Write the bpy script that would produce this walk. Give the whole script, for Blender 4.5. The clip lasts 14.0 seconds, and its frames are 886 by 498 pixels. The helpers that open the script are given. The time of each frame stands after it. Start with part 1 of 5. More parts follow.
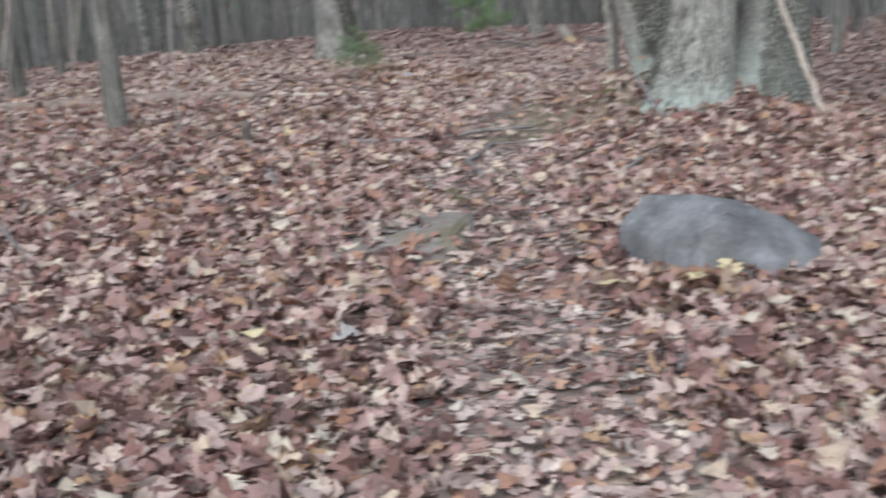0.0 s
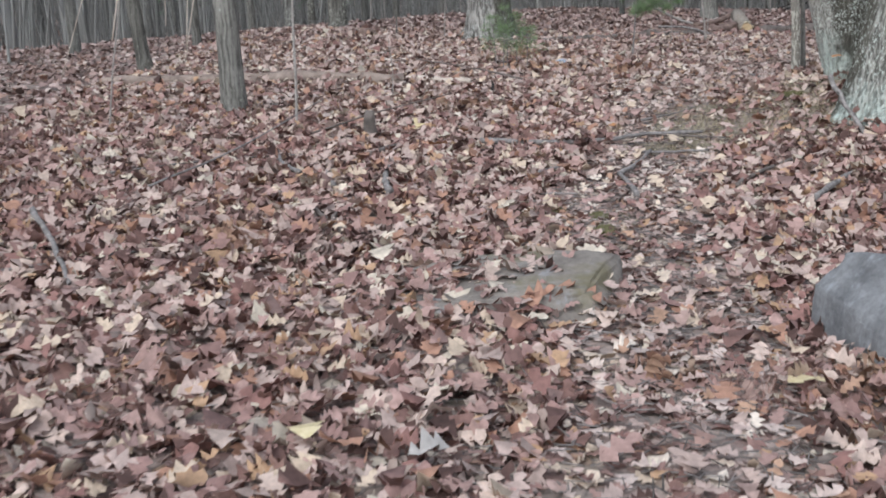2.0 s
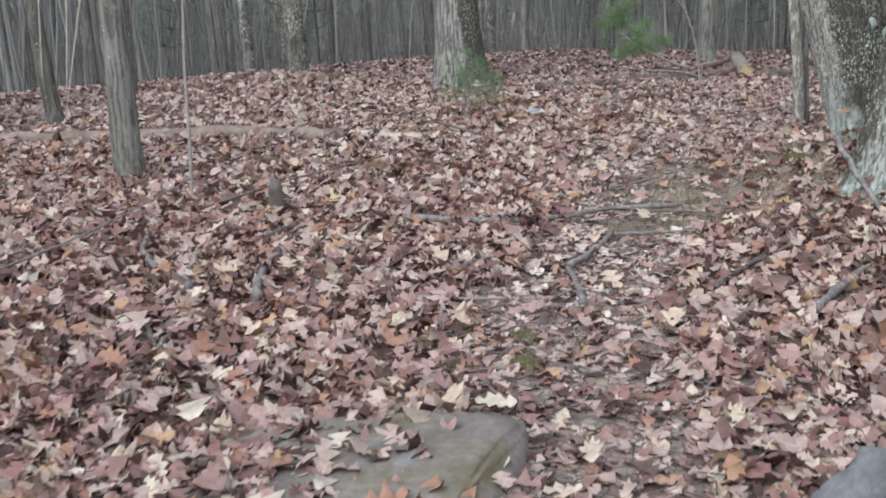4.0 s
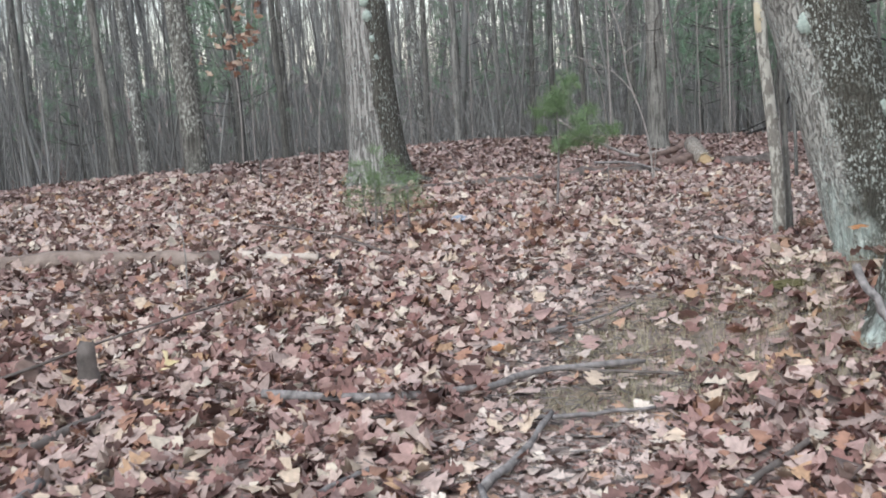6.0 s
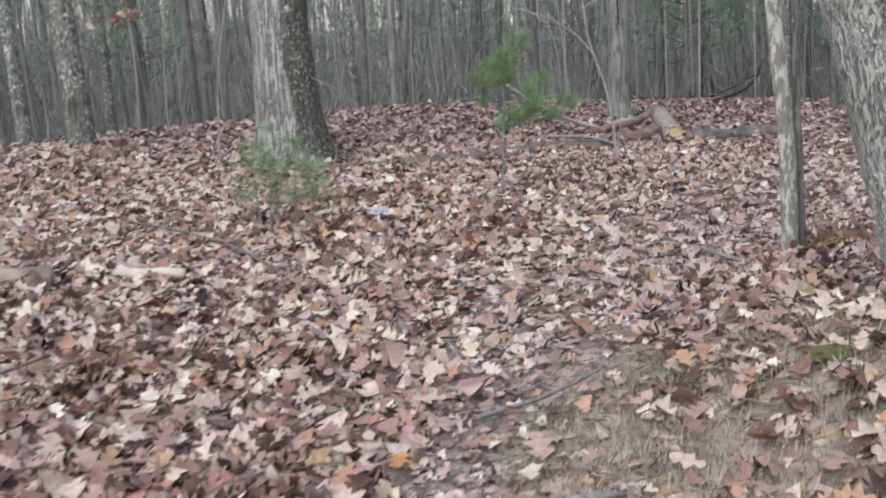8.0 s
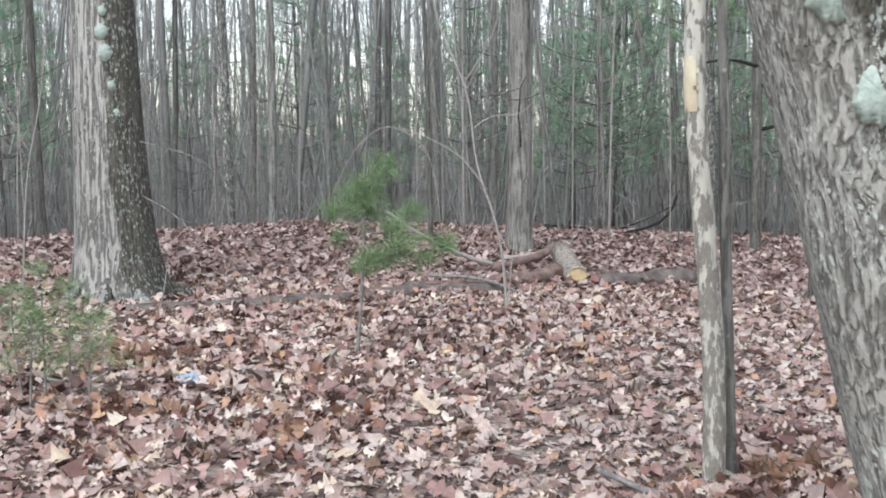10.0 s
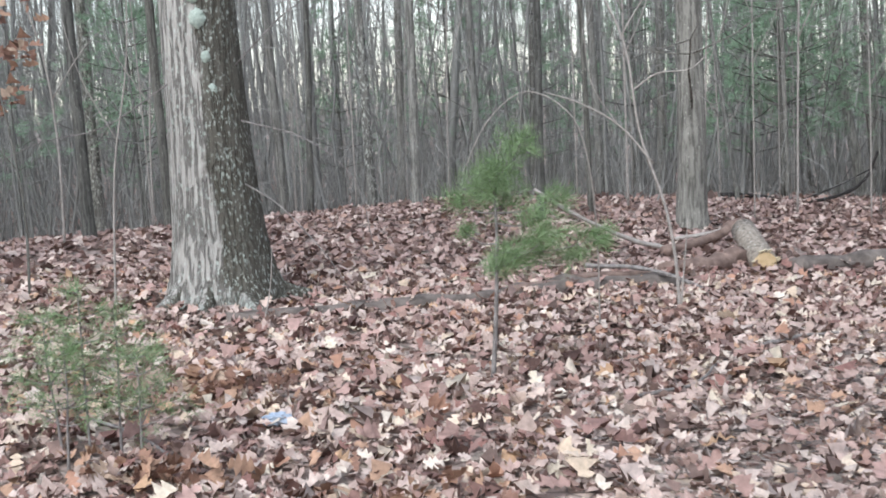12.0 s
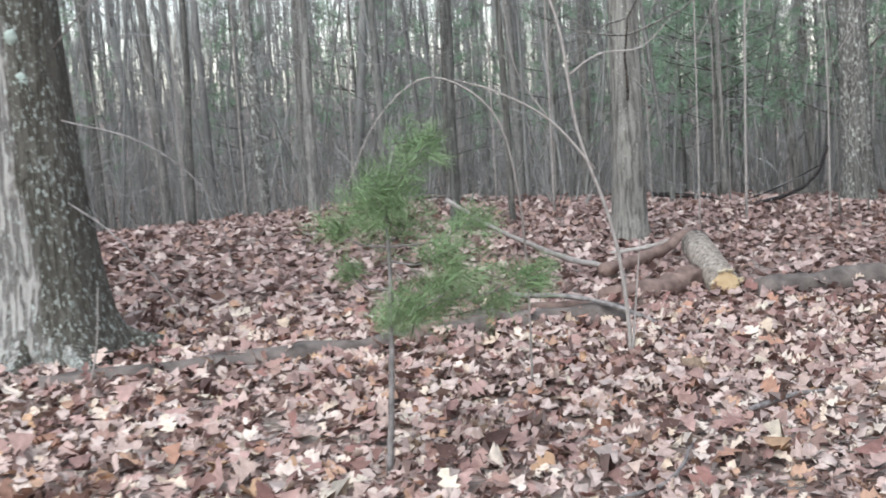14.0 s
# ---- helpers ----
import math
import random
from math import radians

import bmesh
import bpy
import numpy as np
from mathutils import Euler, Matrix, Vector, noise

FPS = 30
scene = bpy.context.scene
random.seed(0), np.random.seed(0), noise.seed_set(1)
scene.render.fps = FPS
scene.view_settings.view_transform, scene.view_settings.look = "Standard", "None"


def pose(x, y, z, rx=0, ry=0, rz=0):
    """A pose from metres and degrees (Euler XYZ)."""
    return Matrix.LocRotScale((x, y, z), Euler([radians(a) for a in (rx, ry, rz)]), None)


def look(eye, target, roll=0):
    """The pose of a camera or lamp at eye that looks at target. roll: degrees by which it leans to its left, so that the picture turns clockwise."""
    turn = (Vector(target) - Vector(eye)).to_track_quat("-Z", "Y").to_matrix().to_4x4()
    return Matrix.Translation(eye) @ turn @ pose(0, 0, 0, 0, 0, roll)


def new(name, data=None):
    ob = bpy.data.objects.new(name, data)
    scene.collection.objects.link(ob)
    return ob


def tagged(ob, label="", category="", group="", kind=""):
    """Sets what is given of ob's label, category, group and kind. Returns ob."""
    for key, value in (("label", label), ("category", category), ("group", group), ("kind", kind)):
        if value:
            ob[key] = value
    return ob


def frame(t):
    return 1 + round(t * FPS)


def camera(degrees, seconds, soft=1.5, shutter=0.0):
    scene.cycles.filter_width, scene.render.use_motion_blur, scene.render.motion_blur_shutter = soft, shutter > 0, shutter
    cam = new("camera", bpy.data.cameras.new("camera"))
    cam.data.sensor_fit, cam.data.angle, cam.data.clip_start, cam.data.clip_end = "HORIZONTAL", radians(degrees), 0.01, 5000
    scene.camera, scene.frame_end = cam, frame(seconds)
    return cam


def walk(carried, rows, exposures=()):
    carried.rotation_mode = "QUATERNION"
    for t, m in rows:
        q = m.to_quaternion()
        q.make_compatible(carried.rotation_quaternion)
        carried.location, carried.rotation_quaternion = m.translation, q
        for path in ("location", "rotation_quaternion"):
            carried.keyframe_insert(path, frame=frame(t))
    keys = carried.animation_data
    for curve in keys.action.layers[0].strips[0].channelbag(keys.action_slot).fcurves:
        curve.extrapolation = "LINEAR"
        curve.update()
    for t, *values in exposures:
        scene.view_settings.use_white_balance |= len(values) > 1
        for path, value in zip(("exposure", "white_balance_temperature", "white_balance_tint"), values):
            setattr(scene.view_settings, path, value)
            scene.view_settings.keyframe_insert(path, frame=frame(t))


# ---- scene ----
cam = camera(40.0, 14.0, soft=1.8, shutter=0.4)
PATH = [
    (0, look((-0.062, -3.345, 1.540), (0.042, 0.547, 0.621), -3.94)),
    (0.5, look((0.016, -3.001, 1.506), (-0.448, 0.854, 0.548), -5.96)),
    (1, look((0.088, -2.707, 1.518), (-0.504, 1.133, 0.568), -4.95)),
    (1.5, look((0.024, -2.293, 1.505), (-0.538, 1.535, 0.488), -0.20)),
    (2, look((0.054, -1.903, 1.515), (-0.343, 1.958, 0.545), -2.37)),
    (2.5, look((0.259, -1.481, 1.557), (-0.134, 2.378, 0.578), -2.22)),
    (2.7, look((0.410, -1.336, 1.495), (-0.044, 2.543, 0.631), -2.43)),
    (4.8, look((0.468, 0.741, 1.444), (0.086, 4.635, 0.615), -2.91)),
    (5, look((0.467, 0.934, 1.466), (0.149, 4.836, 0.647), -2.52)),
    (5.5, look((0.550, 1.545, 1.459), (0.293, 5.470, 0.732), -3.92)),
    (6, look((0.617, 2.080, 1.415), (0.345, 6.028, 0.833), -3.93)),
    (6.5, look((0.581, 2.575, 1.451), (0.409, 6.516, 0.786), -3.08)),
    (7, look((0.652, 3.111, 1.410), (0.451, 7.028, 0.626), -4.17)),
    (7.5, look((0.697, 3.638, 1.399), (0.490, 7.563, 0.652), -0.51)),
    (8, look((0.741, 4.190, 1.424), (0.620, 8.119, 0.684), -3.30)),
    (8.5, look((0.886, 4.734, 1.435), (1.074, 8.704, 0.980), -0.23)),
    (8.7, look((0.911, 4.886, 1.445), (1.151, 8.864, 1.102), -0.82)),
    (10.8, look((1.265, 6.684, 1.469), (1.324, 10.659, 1.031), -1.36)),
    (11, look((1.272, 6.806, 1.467), (1.292, 10.781, 1.025), -3.58)),
    (11.5, look((1.313, 7.187, 1.430), (1.137, 11.158, 0.982), -4.16)),
    (12, look((1.295, 7.570, 1.463), (0.907, 11.520, 0.970), -2.84)),
    (12.5, look((1.241, 8.019, 1.442), (0.892, 11.975, 0.967), -3.64)),
    (13, look((1.278, 8.422, 1.418), (1.023, 12.389, 0.976), -4.72)),
    (13.5, look((1.323, 8.802, 1.442), (1.066, 12.766, 0.968), -3.54)),
    (14, look((1.301, 9.280, 1.426), (1.179, 13.244, 0.904), -3.43)),
]
walk(cam, PATH, exposures=[(0.0, 0.70), (2.7, 0.72), (5.0, 0.78), (6.5, 0.88), (8.0, 0.91), (8.7, 1.04), (11.0, 1.17), (14.0, 1.26)])

# ---- light: a bright overcast winter sky ----
SUN_ELEVATION, SUN_TURN = radians(48), radians(205)
world = bpy.data.worlds.new("overcast_sky")
scene.world = world
world.use_nodes = True
wn, wl = world.node_tree.nodes, world.node_tree.links
sky = wn.new("ShaderNodeTexSky")
sky.sky_type, sky.sun_disc = "NISHITA", False
sky.sun_elevation, sky.sun_rotation = SUN_ELEVATION, SUN_TURN
sky.air_density, sky.dust_density = 1.0, 0.6
pale = wn.new("ShaderNodeHueSaturation")
pale.inputs["Saturation"].default_value = 0.5
wl.new(sky.outputs[0], pale.inputs["Color"])
wl.new(pale.outputs[0], wn["Background"].inputs["Color"])
wn["Background"].inputs["Strength"].default_value = 0.15
sun_data = bpy.data.lights.new("sun", "SUN")
sun_data.energy, sun_data.angle, sun_data.color = 1.5, radians(60), (0.94, 0.975, 1.0)
sun = new("sun", sun_data)
sun.matrix_world = look((0, 0, 40), (-10 * math.sin(SUN_TURN), -10 * math.cos(SUN_TURN), 40 - 10 * math.tan(SUN_ELEVATION)))


# ---- materials ----
class Nodes:
    """A small builder for node materials."""

    def __init__(self, name, rough=0.85, specular=0.25):
        self.mat = bpy.data.materials.new(name)
        self.mat.use_nodes = True
        self.tree = self.mat.node_tree
        self.bsdf = self.tree.nodes["Principled BSDF"]
        self.bsdf.inputs["Roughness"].default_value = rough
        self.bsdf.inputs["Specular IOR Level"].default_value = specular

    def put(self, socket, value):
        if isinstance(value, bpy.types.NodeSocket):
            self.tree.links.new(value, socket)
        elif value is not None:
            socket.default_value = value

    def node(self, kind, **inputs):
        n = self.tree.nodes.new(kind)
        for key, value in inputs.items():
            self.put(n.inputs[key.replace("_", " ")], value)
        return n

    def coords(self, scale=(1, 1, 1), which="Object"):
        c = self.tree.nodes.new("ShaderNodeTexCoord")
        return self.node("ShaderNodeMapping", Vector=c.outputs[which], Scale=scale).outputs[0]

    def noise(self, vector, scale, detail=5.0, rough=0.6, colour=False):
        n = self.node("ShaderNodeTexNoise", Vector=vector, Scale=scale, Detail=detail, Roughness=rough)
        return n.outputs["Color" if colour else "Fac"]

    def ramp(self, fac, stops, interpolation="LINEAR"):
        n = self.node("ShaderNodeValToRGB", Fac=fac)
        r = n.color_ramp
        r.interpolation = interpolation
        while len(r.elements) < len(stops):
            r.elements.new(0.5)
        for e, (p, c) in zip(r.elements, stops):
            e.position, e.color = p, (*c, 1) if len(c) == 3 else c
        return n.outputs["Color"]

    def mix(self, fac, a, b, blend="MIX"):
        n = self.tree.nodes.new("ShaderNodeMix")
        n.data_type, n.blend_type = "RGBA", blend
        for socket, value in zip((n.inputs[0], n.inputs[6], n.inputs[7]), (fac, a, b)):
            self.put(socket, (*value, 1) if isinstance(value, tuple) and len(value) == 3 else value)
        return n.outputs[2]

    def maths(self, op, a, b=0.0):
        n = self.tree.nodes.new("ShaderNodeMath")
        n.operation = op
        self.put(n.inputs[0], a)
        self.put(n.inputs[1], b)
        return n.outputs[0]

    def bump(self, height, strength, distance):
        n = self.node("ShaderNodeBump", Height=height, Strength=strength, Distance=distance)
        self.put(self.bsdf.inputs["Normal"], n.outputs[0])

    def colour(self, value):
        self.put(self.bsdf.inputs["Base Color"], value)
        return self.mat


def grey(v):
    return (v, v, v)


def bark(name, light, dark, lichen=0.0, lichen_colour=(0.45, 0.5, 0.42), stain=None, ridge=26.0, relief=0.02, stain_at=0.0, base_moss=0.0, vary=0.0, cut=(0.36, 0.58), draw=0.08, spot=15.0):
    """Furrowed bark; stain: the compass side (a vector) on which dark moss covers it."""
    n = Nodes(name, 0.9, 0.15)
    tall = n.coords((1, 1, draw))
    even = n.coords()
    warp = n.node("ShaderNodeVectorMath", Vector=n.noise(even, 5.0, 3, colour=True))
    warp.operation = "SCALE"
    warp.inputs["Scale"].default_value = 0.6 * draw
    add = n.node("ShaderNodeVectorMath")
    n.put(add.inputs[0], tall)
    n.put(add.inputs[1], warp.outputs[0])
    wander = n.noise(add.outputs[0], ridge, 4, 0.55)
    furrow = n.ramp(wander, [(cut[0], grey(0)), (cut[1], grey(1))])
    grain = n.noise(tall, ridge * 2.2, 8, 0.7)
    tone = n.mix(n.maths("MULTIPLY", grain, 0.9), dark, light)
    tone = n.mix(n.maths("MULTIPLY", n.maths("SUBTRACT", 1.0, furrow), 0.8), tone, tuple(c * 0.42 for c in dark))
    tone = n.mix(0.5, tone, n.ramp(n.noise(even, 2.3, 4), [(0.3, grey(0.55)), (0.7, grey(1.0))]), "MULTIPLY")
    if base_moss:
        sep = n.node("ShaderNodeSeparateXYZ", Vector=even)
        low = n.maths("ADD", sep.outputs["Z"], n.maths("MULTIPLY", n.noise(even, 9.0, 5), 0.5))
        low = n.ramp(low, [(base_moss, grey(1)), (base_moss + 0.28, grey(0))])
        tone = n.mix(n.maths("MULTIPLY", low, 0.7), tone, n.mix(n.ramp(n.noise(tall, 30.0, 5), [(0.35, grey(0)), (0.6, grey(1))]), (0.28, 0.31, 0.265), (0.68, 0.81, 0.74)))
    if stain:
        c = n.tree.nodes.new("ShaderNodeTexCoord")
        dot = n.node("ShaderNodeVectorMath")
        dot.operation = "DOT_PRODUCT"
        n.put(dot.inputs[0], c.outputs["Normal"])
        dot.inputs[1].default_value = stain
        edge = n.maths("ADD", dot.outputs["Value"], n.maths("MULTIPLY", n.maths("SUBTRACT", n.noise(even, 7.0, 6), 0.5), 0.7))
        edge = n.ramp(n.maths("ADD", edge, 0.5 - stain_at), [(0.42, grey(0)), (0.58, grey(1))])
        moss = n.mix(n.noise(even, 30.0, 4), (0.04, 0.037, 0.028), (0.13, 0.12, 0.095))
        tone = n.mix(n.maths("MULTIPLY", edge, 0.88), tone, moss)
    if lichen:
        spots = n.node("ShaderNodeTexVoronoi", Vector=n.coords((1, 1, 0.7)), Scale=spot, Randomness=1.0)
        near = n.maths("ADD", spots.outputs["Distance"], n.maths("MULTIPLY", n.noise(even, 34.0, 5), 0.55))
        cover = n.ramp(near, [(0.25 + 0.22 * lichen, grey(1)), (0.33 + 0.22 * lichen, grey(0))])
        fine = n.ramp(n.noise(n.coords((1, 1, 0.45)), 30.0 + spot, 6, 0.7), [(0.65 - 0.12 * lichen, grey(0)), (0.68 - 0.11 * lichen, grey(1))])
        patch = n.ramp(n.noise(even, 2.8, 3), [(0.34, grey(0)), (0.5, grey(1))])
        cover = n.maths("MULTIPLY", n.maths("MAXIMUM", cover, n.maths("MULTIPLY", fine, 0.8)), patch)
        tone = n.mix(n.maths("MULTIPLY", cover, 0.85), tone, lichen_colour)
    if vary:
        each = n.tree.nodes.new("ShaderNodeObjectInfo").outputs["Random"]
        tone = n.mix(1.0, tone, n.ramp(each, [(0.0, (1 - vary, 1 - vary, 1 - vary)), (0.5, (1.0, 0.97, 0.93)), (1.0, (1 + vary, 1 + vary, 1 + vary))]), "MULTIPLY")
    n.bump(n.mix(0.35, furrow, grain), 0.9, relief)
    return n.colour(tone)


LITTER = [(0.0, (0.11, 0.062, 0.052)), (0.06, (0.22, 0.125, 0.106)), (0.16, (0.33, 0.20, 0.176)), (0.26, (0.45, 0.295, 0.262)), (0.36, (0.38, 0.245, 0.214)),
          (0.46, (0.53, 0.40, 0.352)), (0.56, (0.46, 0.345, 0.30)), (0.66, (0.60, 0.465, 0.395)), (0.74, (0.42, 0.235, 0.165)), (0.80, (0.62, 0.49, 0.375)),
          (0.86, (0.29, 0.155, 0.133)), (0.92, (0.66, 0.57, 0.46)), (0.965, (0.50, 0.32, 0.20))]
# darker leaf tones that paint in the shade of the further trees
SHADED_LITTER = [(0.0, (0.11, 0.073, 0.062)), (0.10, (0.22, 0.145, 0.126)), (0.24, (0.31, 0.214, 0.192)), (0.40, (0.40, 0.285, 0.255)), (0.54, (0.28, 0.188, 0.164)),
                (0.66, (0.48, 0.365, 0.328)), (0.78, (0.36, 0.235, 0.19)), (0.88, (0.56, 0.45, 0.395))]
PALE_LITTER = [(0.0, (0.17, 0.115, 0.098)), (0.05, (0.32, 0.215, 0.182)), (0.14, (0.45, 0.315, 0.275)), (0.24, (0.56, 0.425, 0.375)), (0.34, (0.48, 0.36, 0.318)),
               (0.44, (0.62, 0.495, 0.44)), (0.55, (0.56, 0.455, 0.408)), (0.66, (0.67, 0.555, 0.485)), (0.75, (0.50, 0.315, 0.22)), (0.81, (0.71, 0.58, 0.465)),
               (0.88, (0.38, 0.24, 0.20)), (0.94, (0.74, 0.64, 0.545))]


def leaf_material(name, stops, object_random=False):
    n = Nodes(name, 0.72, 0.3)
    if object_random:
        pick = n.tree.nodes.new("ShaderNodeObjectInfo").outputs["Random"]
    else:
        pick = n.tree.nodes.new("ShaderNodeNewGeometry").outputs["Random Per Island"]
    tone = n.ramp(pick, stops, "CONSTANT")
    where = n.coords()
    blotch = n.ramp(n.noise(where, 38.0, 4), [(0.3, grey(0.62)), (0.65, grey(1.08))])
    tone = n.mix(0.75, tone, blotch, "MULTIPLY")
    n.bump(n.noise(where, 90.0, 3), 0.35, 0.004)
    return n.colour(tone)


def ground_material():
    n = Nodes("leaf_mould", 0.9, 0.15)
    where = n.coords()
    cells = n.node("ShaderNodeTexVoronoi", Vector=where, Scale=11.0)
    hue = n.node("ShaderNodeSeparateColor", Color=cells.outputs["Color"])
    leafy = n.ramp(hue.outputs[0], LITTER, "CONSTANT")
    edge = n.node("ShaderNodeTexVoronoi", Vector=where, Scale=11.0)
    edge.feature = "DISTANCE_TO_EDGE"
    gap = n.ramp(edge.outputs["Distance"], [(0.0, grey(0.25)), (0.12, grey(1))])
    leafy = n.mix(1.0, leafy, gap, "MULTIPLY")
    soil = n.mix(n.noise(where, 22.0, 6), (0.18, 0.152, 0.135), (0.40, 0.35, 0.315))
    tone = n.mix(n.ramp(n.noise(where, 3.5, 4), [(0.45, grey(0.3)), (0.6, grey(0.85))]), soil, leafy)
    n.bump(n.noise(where, 18.0, 6), 0.8, 0.03)
    return n.colour(tone)


def stone_material(name, light, dark, moss=0.0):
    n = Nodes(name, 0.8, 0.3)
    where = n.coords()
    big, fine = n.noise(where, 3.2, 8, 0.65), n.noise(where, 40.0, 8, 0.7)
    tone = n.mix(n.ramp(big, [(0.3, grey(0)), (0.7, grey(1))]), dark, light)
    tone = n.mix(0.7, tone, n.ramp(fine, [(0.3, grey(0.55)), (0.7, grey(1.15))]), "MULTIPLY")
    streak = n.noise(n.coords((3, 3, 0.7)), 3.0, 7, 0.7)
    tone = n.mix(n.maths("MULTIPLY", n.ramp(streak, [(0.56, grey(0)), (0.68, grey(1))]), 0.55), tone, (0.36, 0.38, 0.40))
    if moss:
        spread = n.ramp(n.noise(where, 4.0, 5), [(0.62 - 0.3 * moss, grey(0)), (0.74 - 0.3 * moss, grey(1))])
        green = n.mix(n.noise(where, 30.0, 4), (0.10, 0.085, 0.045), (0.24, 0.21, 0.12))
        tone = n.mix(n.maths("MULTIPLY", spread, 0.8), tone, green)
    n.bump(n.mix(0.4, fine, big), 0.7, 0.02)
    return n.colour(tone)


def plain_material(name, a, b, scale=20.0, rough=0.8, stretch=(1, 1, 1), island=0.0, relief=0.004):
    n = Nodes(name, rough, 0.25)
    where = n.coords(stretch)
    tone = n.mix(n.ramp(n.noise(where, scale, 6), [(0.3, grey(0)), (0.7, grey(1))]), a, b)
    if island:
        r = n.tree.nodes.new("ShaderNodeNewGeometry").outputs["Random Per Island"]
        tone = n.mix(island, tone, n.ramp(r, [(0.0, grey(0.45)), (1.0, grey(1.3))]), "MULTIPLY")
    n.bump(n.noise(where, scale * 2, 5), 0.5, relief)
    return n.colour(tone)


OAK_BARK = bark("oak_bark", (0.66, 0.63, 0.585), (0.30, 0.28, 0.255), 0.8, (0.50, 0.54, 0.49), (0.97, 0.2, 0.0), 44.0, 0.03, 0.0, 0.12, cut=(0.42, 0.54), draw=0.055, spot=22.0)
CLUMP_BARK = bark("lichened_bark", (0.84, 0.82, 0.75), (0.34, 0.32, 0.28), 0.95, (0.78, 0.83, 0.76), (0.95, -0.3, 0.0), 74.0, 0.025, -0.26, 0.5, cut=(0.38, 0.56), draw=0.14, spot=52.0)
FRONT_BARK = bark("pale_ridged_bark", (0.64, 0.63, 0.57), (0.20, 0.19, 0.165), 0.85, (0.64, 0.69, 0.62), (-0.6, 0.8, 0.0), 42.0, 0.025, 0.25, 0.2, cut=(0.41, 0.54), draw=0.05, spot=24.0)
GREY_BARK = bark("grey_bark", (0.44, 0.435, 0.405), (0.19, 0.187, 0.172), 0.3, (0.46, 0.48, 0.43), None, 40.0, 0.012, vary=0.22)
SPOTTED_BARK = bark("spotted_bark", (0.33, 0.325, 0.30), (0.13, 0.127, 0.115), 0.95, (0.55, 0.57, 0.52), None, 36.0, 0.014, vary=0.15)
DARK_BARK = bark("dark_bark", (0.31, 0.308, 0.285), (0.13, 0.128, 0.117), 0.35, (0.38, 0.40, 0.35), None, 44.0, 0.01, vary=0.3)
BLACK_BASE_BARK = bark("young_grey_bark", (0.30, 0.285, 0.265), (0.13, 0.12, 0.11), 0.3, (0.48, 0.50, 0.47), None, 46.0, 0.008)
LOG_BARK = bark("tan_log_bark", (0.56, 0.50, 0.43), (0.30, 0.25, 0.21), 0.5, (0.55, 0.54, 0.47), None, 40.0, 0.01)


def snag_bark():
    """Dead pale wood: flakes of dark bark cling to it, most of them low down."""
    n = Nodes("peeling_snag_bark", 0.85, 0.2)
    where, tall = n.coords(), n.coords((1, 1, 0.35))
    wood = n.mix(n.noise(n.coords((1, 1, 0.1)), 70.0, 6), (0.42, 0.40, 0.34), (0.74, 0.71, 0.62))
    flake = n.mix(n.noise(where, 60.0, 5), (0.09, 0.08, 0.07), (0.32, 0.29, 0.25))
    up = n.node("ShaderNodeSeparateXYZ", Vector=where).outputs["Z"]
    cling = n.maths("SUBTRACT", n.noise(tall, 34.0, 6, 0.65), n.maths("MULTIPLY", n.maths("MINIMUM", up, 1.6), 0.035))
    cover = n.ramp(cling, [(0.44, grey(0)), (0.49, grey(1))])
    n.bump(n.mix(0.6, cover, n.noise(where, 90.0, 4)), 0.8, 0.006)
    return n.colour(n.mix(n.maths("MULTIPLY", cover, 0.85), wood, flake))


SNAG_BARK = snag_bark()
TWIG = plain_material("pale_twig", (0.26, 0.235, 0.215), (0.42, 0.385, 0.355), 30.0)
DEAD_WOOD = plain_material("dead_wood", (0.075, 0.064, 0.057), (0.23, 0.195, 0.175), 9.0, 0.9, (1, 1, 1), 0.0, 0.012)
LOG_WOOD = plain_material("brown_log_wood", (0.16, 0.12, 0.10), (0.40, 0.32, 0.27), 10.0, 0.9, relief=0.012)
RED_WOOD = plain_material("rotten_red_wood", (0.12, 0.082, 0.07), (0.30, 0.215, 0.18), 12.0, 0.9, (1, 1, 1), 0.0, 0.012)
GREY_STICK = plain_material("grey_stick", (0.10, 0.092, 0.088), (0.34, 0.31, 0.295), 26.0, 0.85)
BLEACHED = plain_material("bleached_wood", (0.42, 0.35, 0.29), (0.70, 0.61, 0.53), 14.0, 0.8)
CUT_WOOD = plain_material("cut_wood", (0.52, 0.36, 0.20), (0.74, 0.58, 0.36), 18.0, 0.8)
SCAR_WOOD = plain_material("bare_scar_wood", (0.56, 0.45, 0.29), (0.76, 0.70, 0.54), 9.0, 0.8)
BLACK_BARK = plain_material("black_bark", (0.012, 0.011, 0.011), (0.05, 0.044, 0.042), 24.0, 0.95)
BOULDER = stone_material("grey_boulder", (0.33, 0.335, 0.34), (0.105, 0.105, 0.11))
MOSSY_ROCK = stone_material("mossy_rock", (0.36, 0.32, 0.28), (0.15, 0.128, 0.112), 0.25)
NEEDLES = plain_material("pine_needles", (0.15, 0.235, 0.105), (0.26, 0.36, 0.19), 6.0, 0.6, island=0.6)
# lighter and bluer than NEEDLES: haze, and a lift against shade, in the colour
HAZED_NEEDLES = plain_material("hazed_pine_needles", (0.18, 0.29, 0.19), (0.30, 0.43, 0.29), 2.0, 0.7, island=0.6)
DRY_GRASS = plain_material("dry_grass", (0.27, 0.24, 0.15), (0.50, 0.44, 0.31), 3.0, 0.85, island=0.5)
RED_STEMS = plain_material("reddish_dry_stems", (0.24, 0.125, 0.10), (0.48, 0.30, 0.25), 5.0, 0.9, island=0.5)
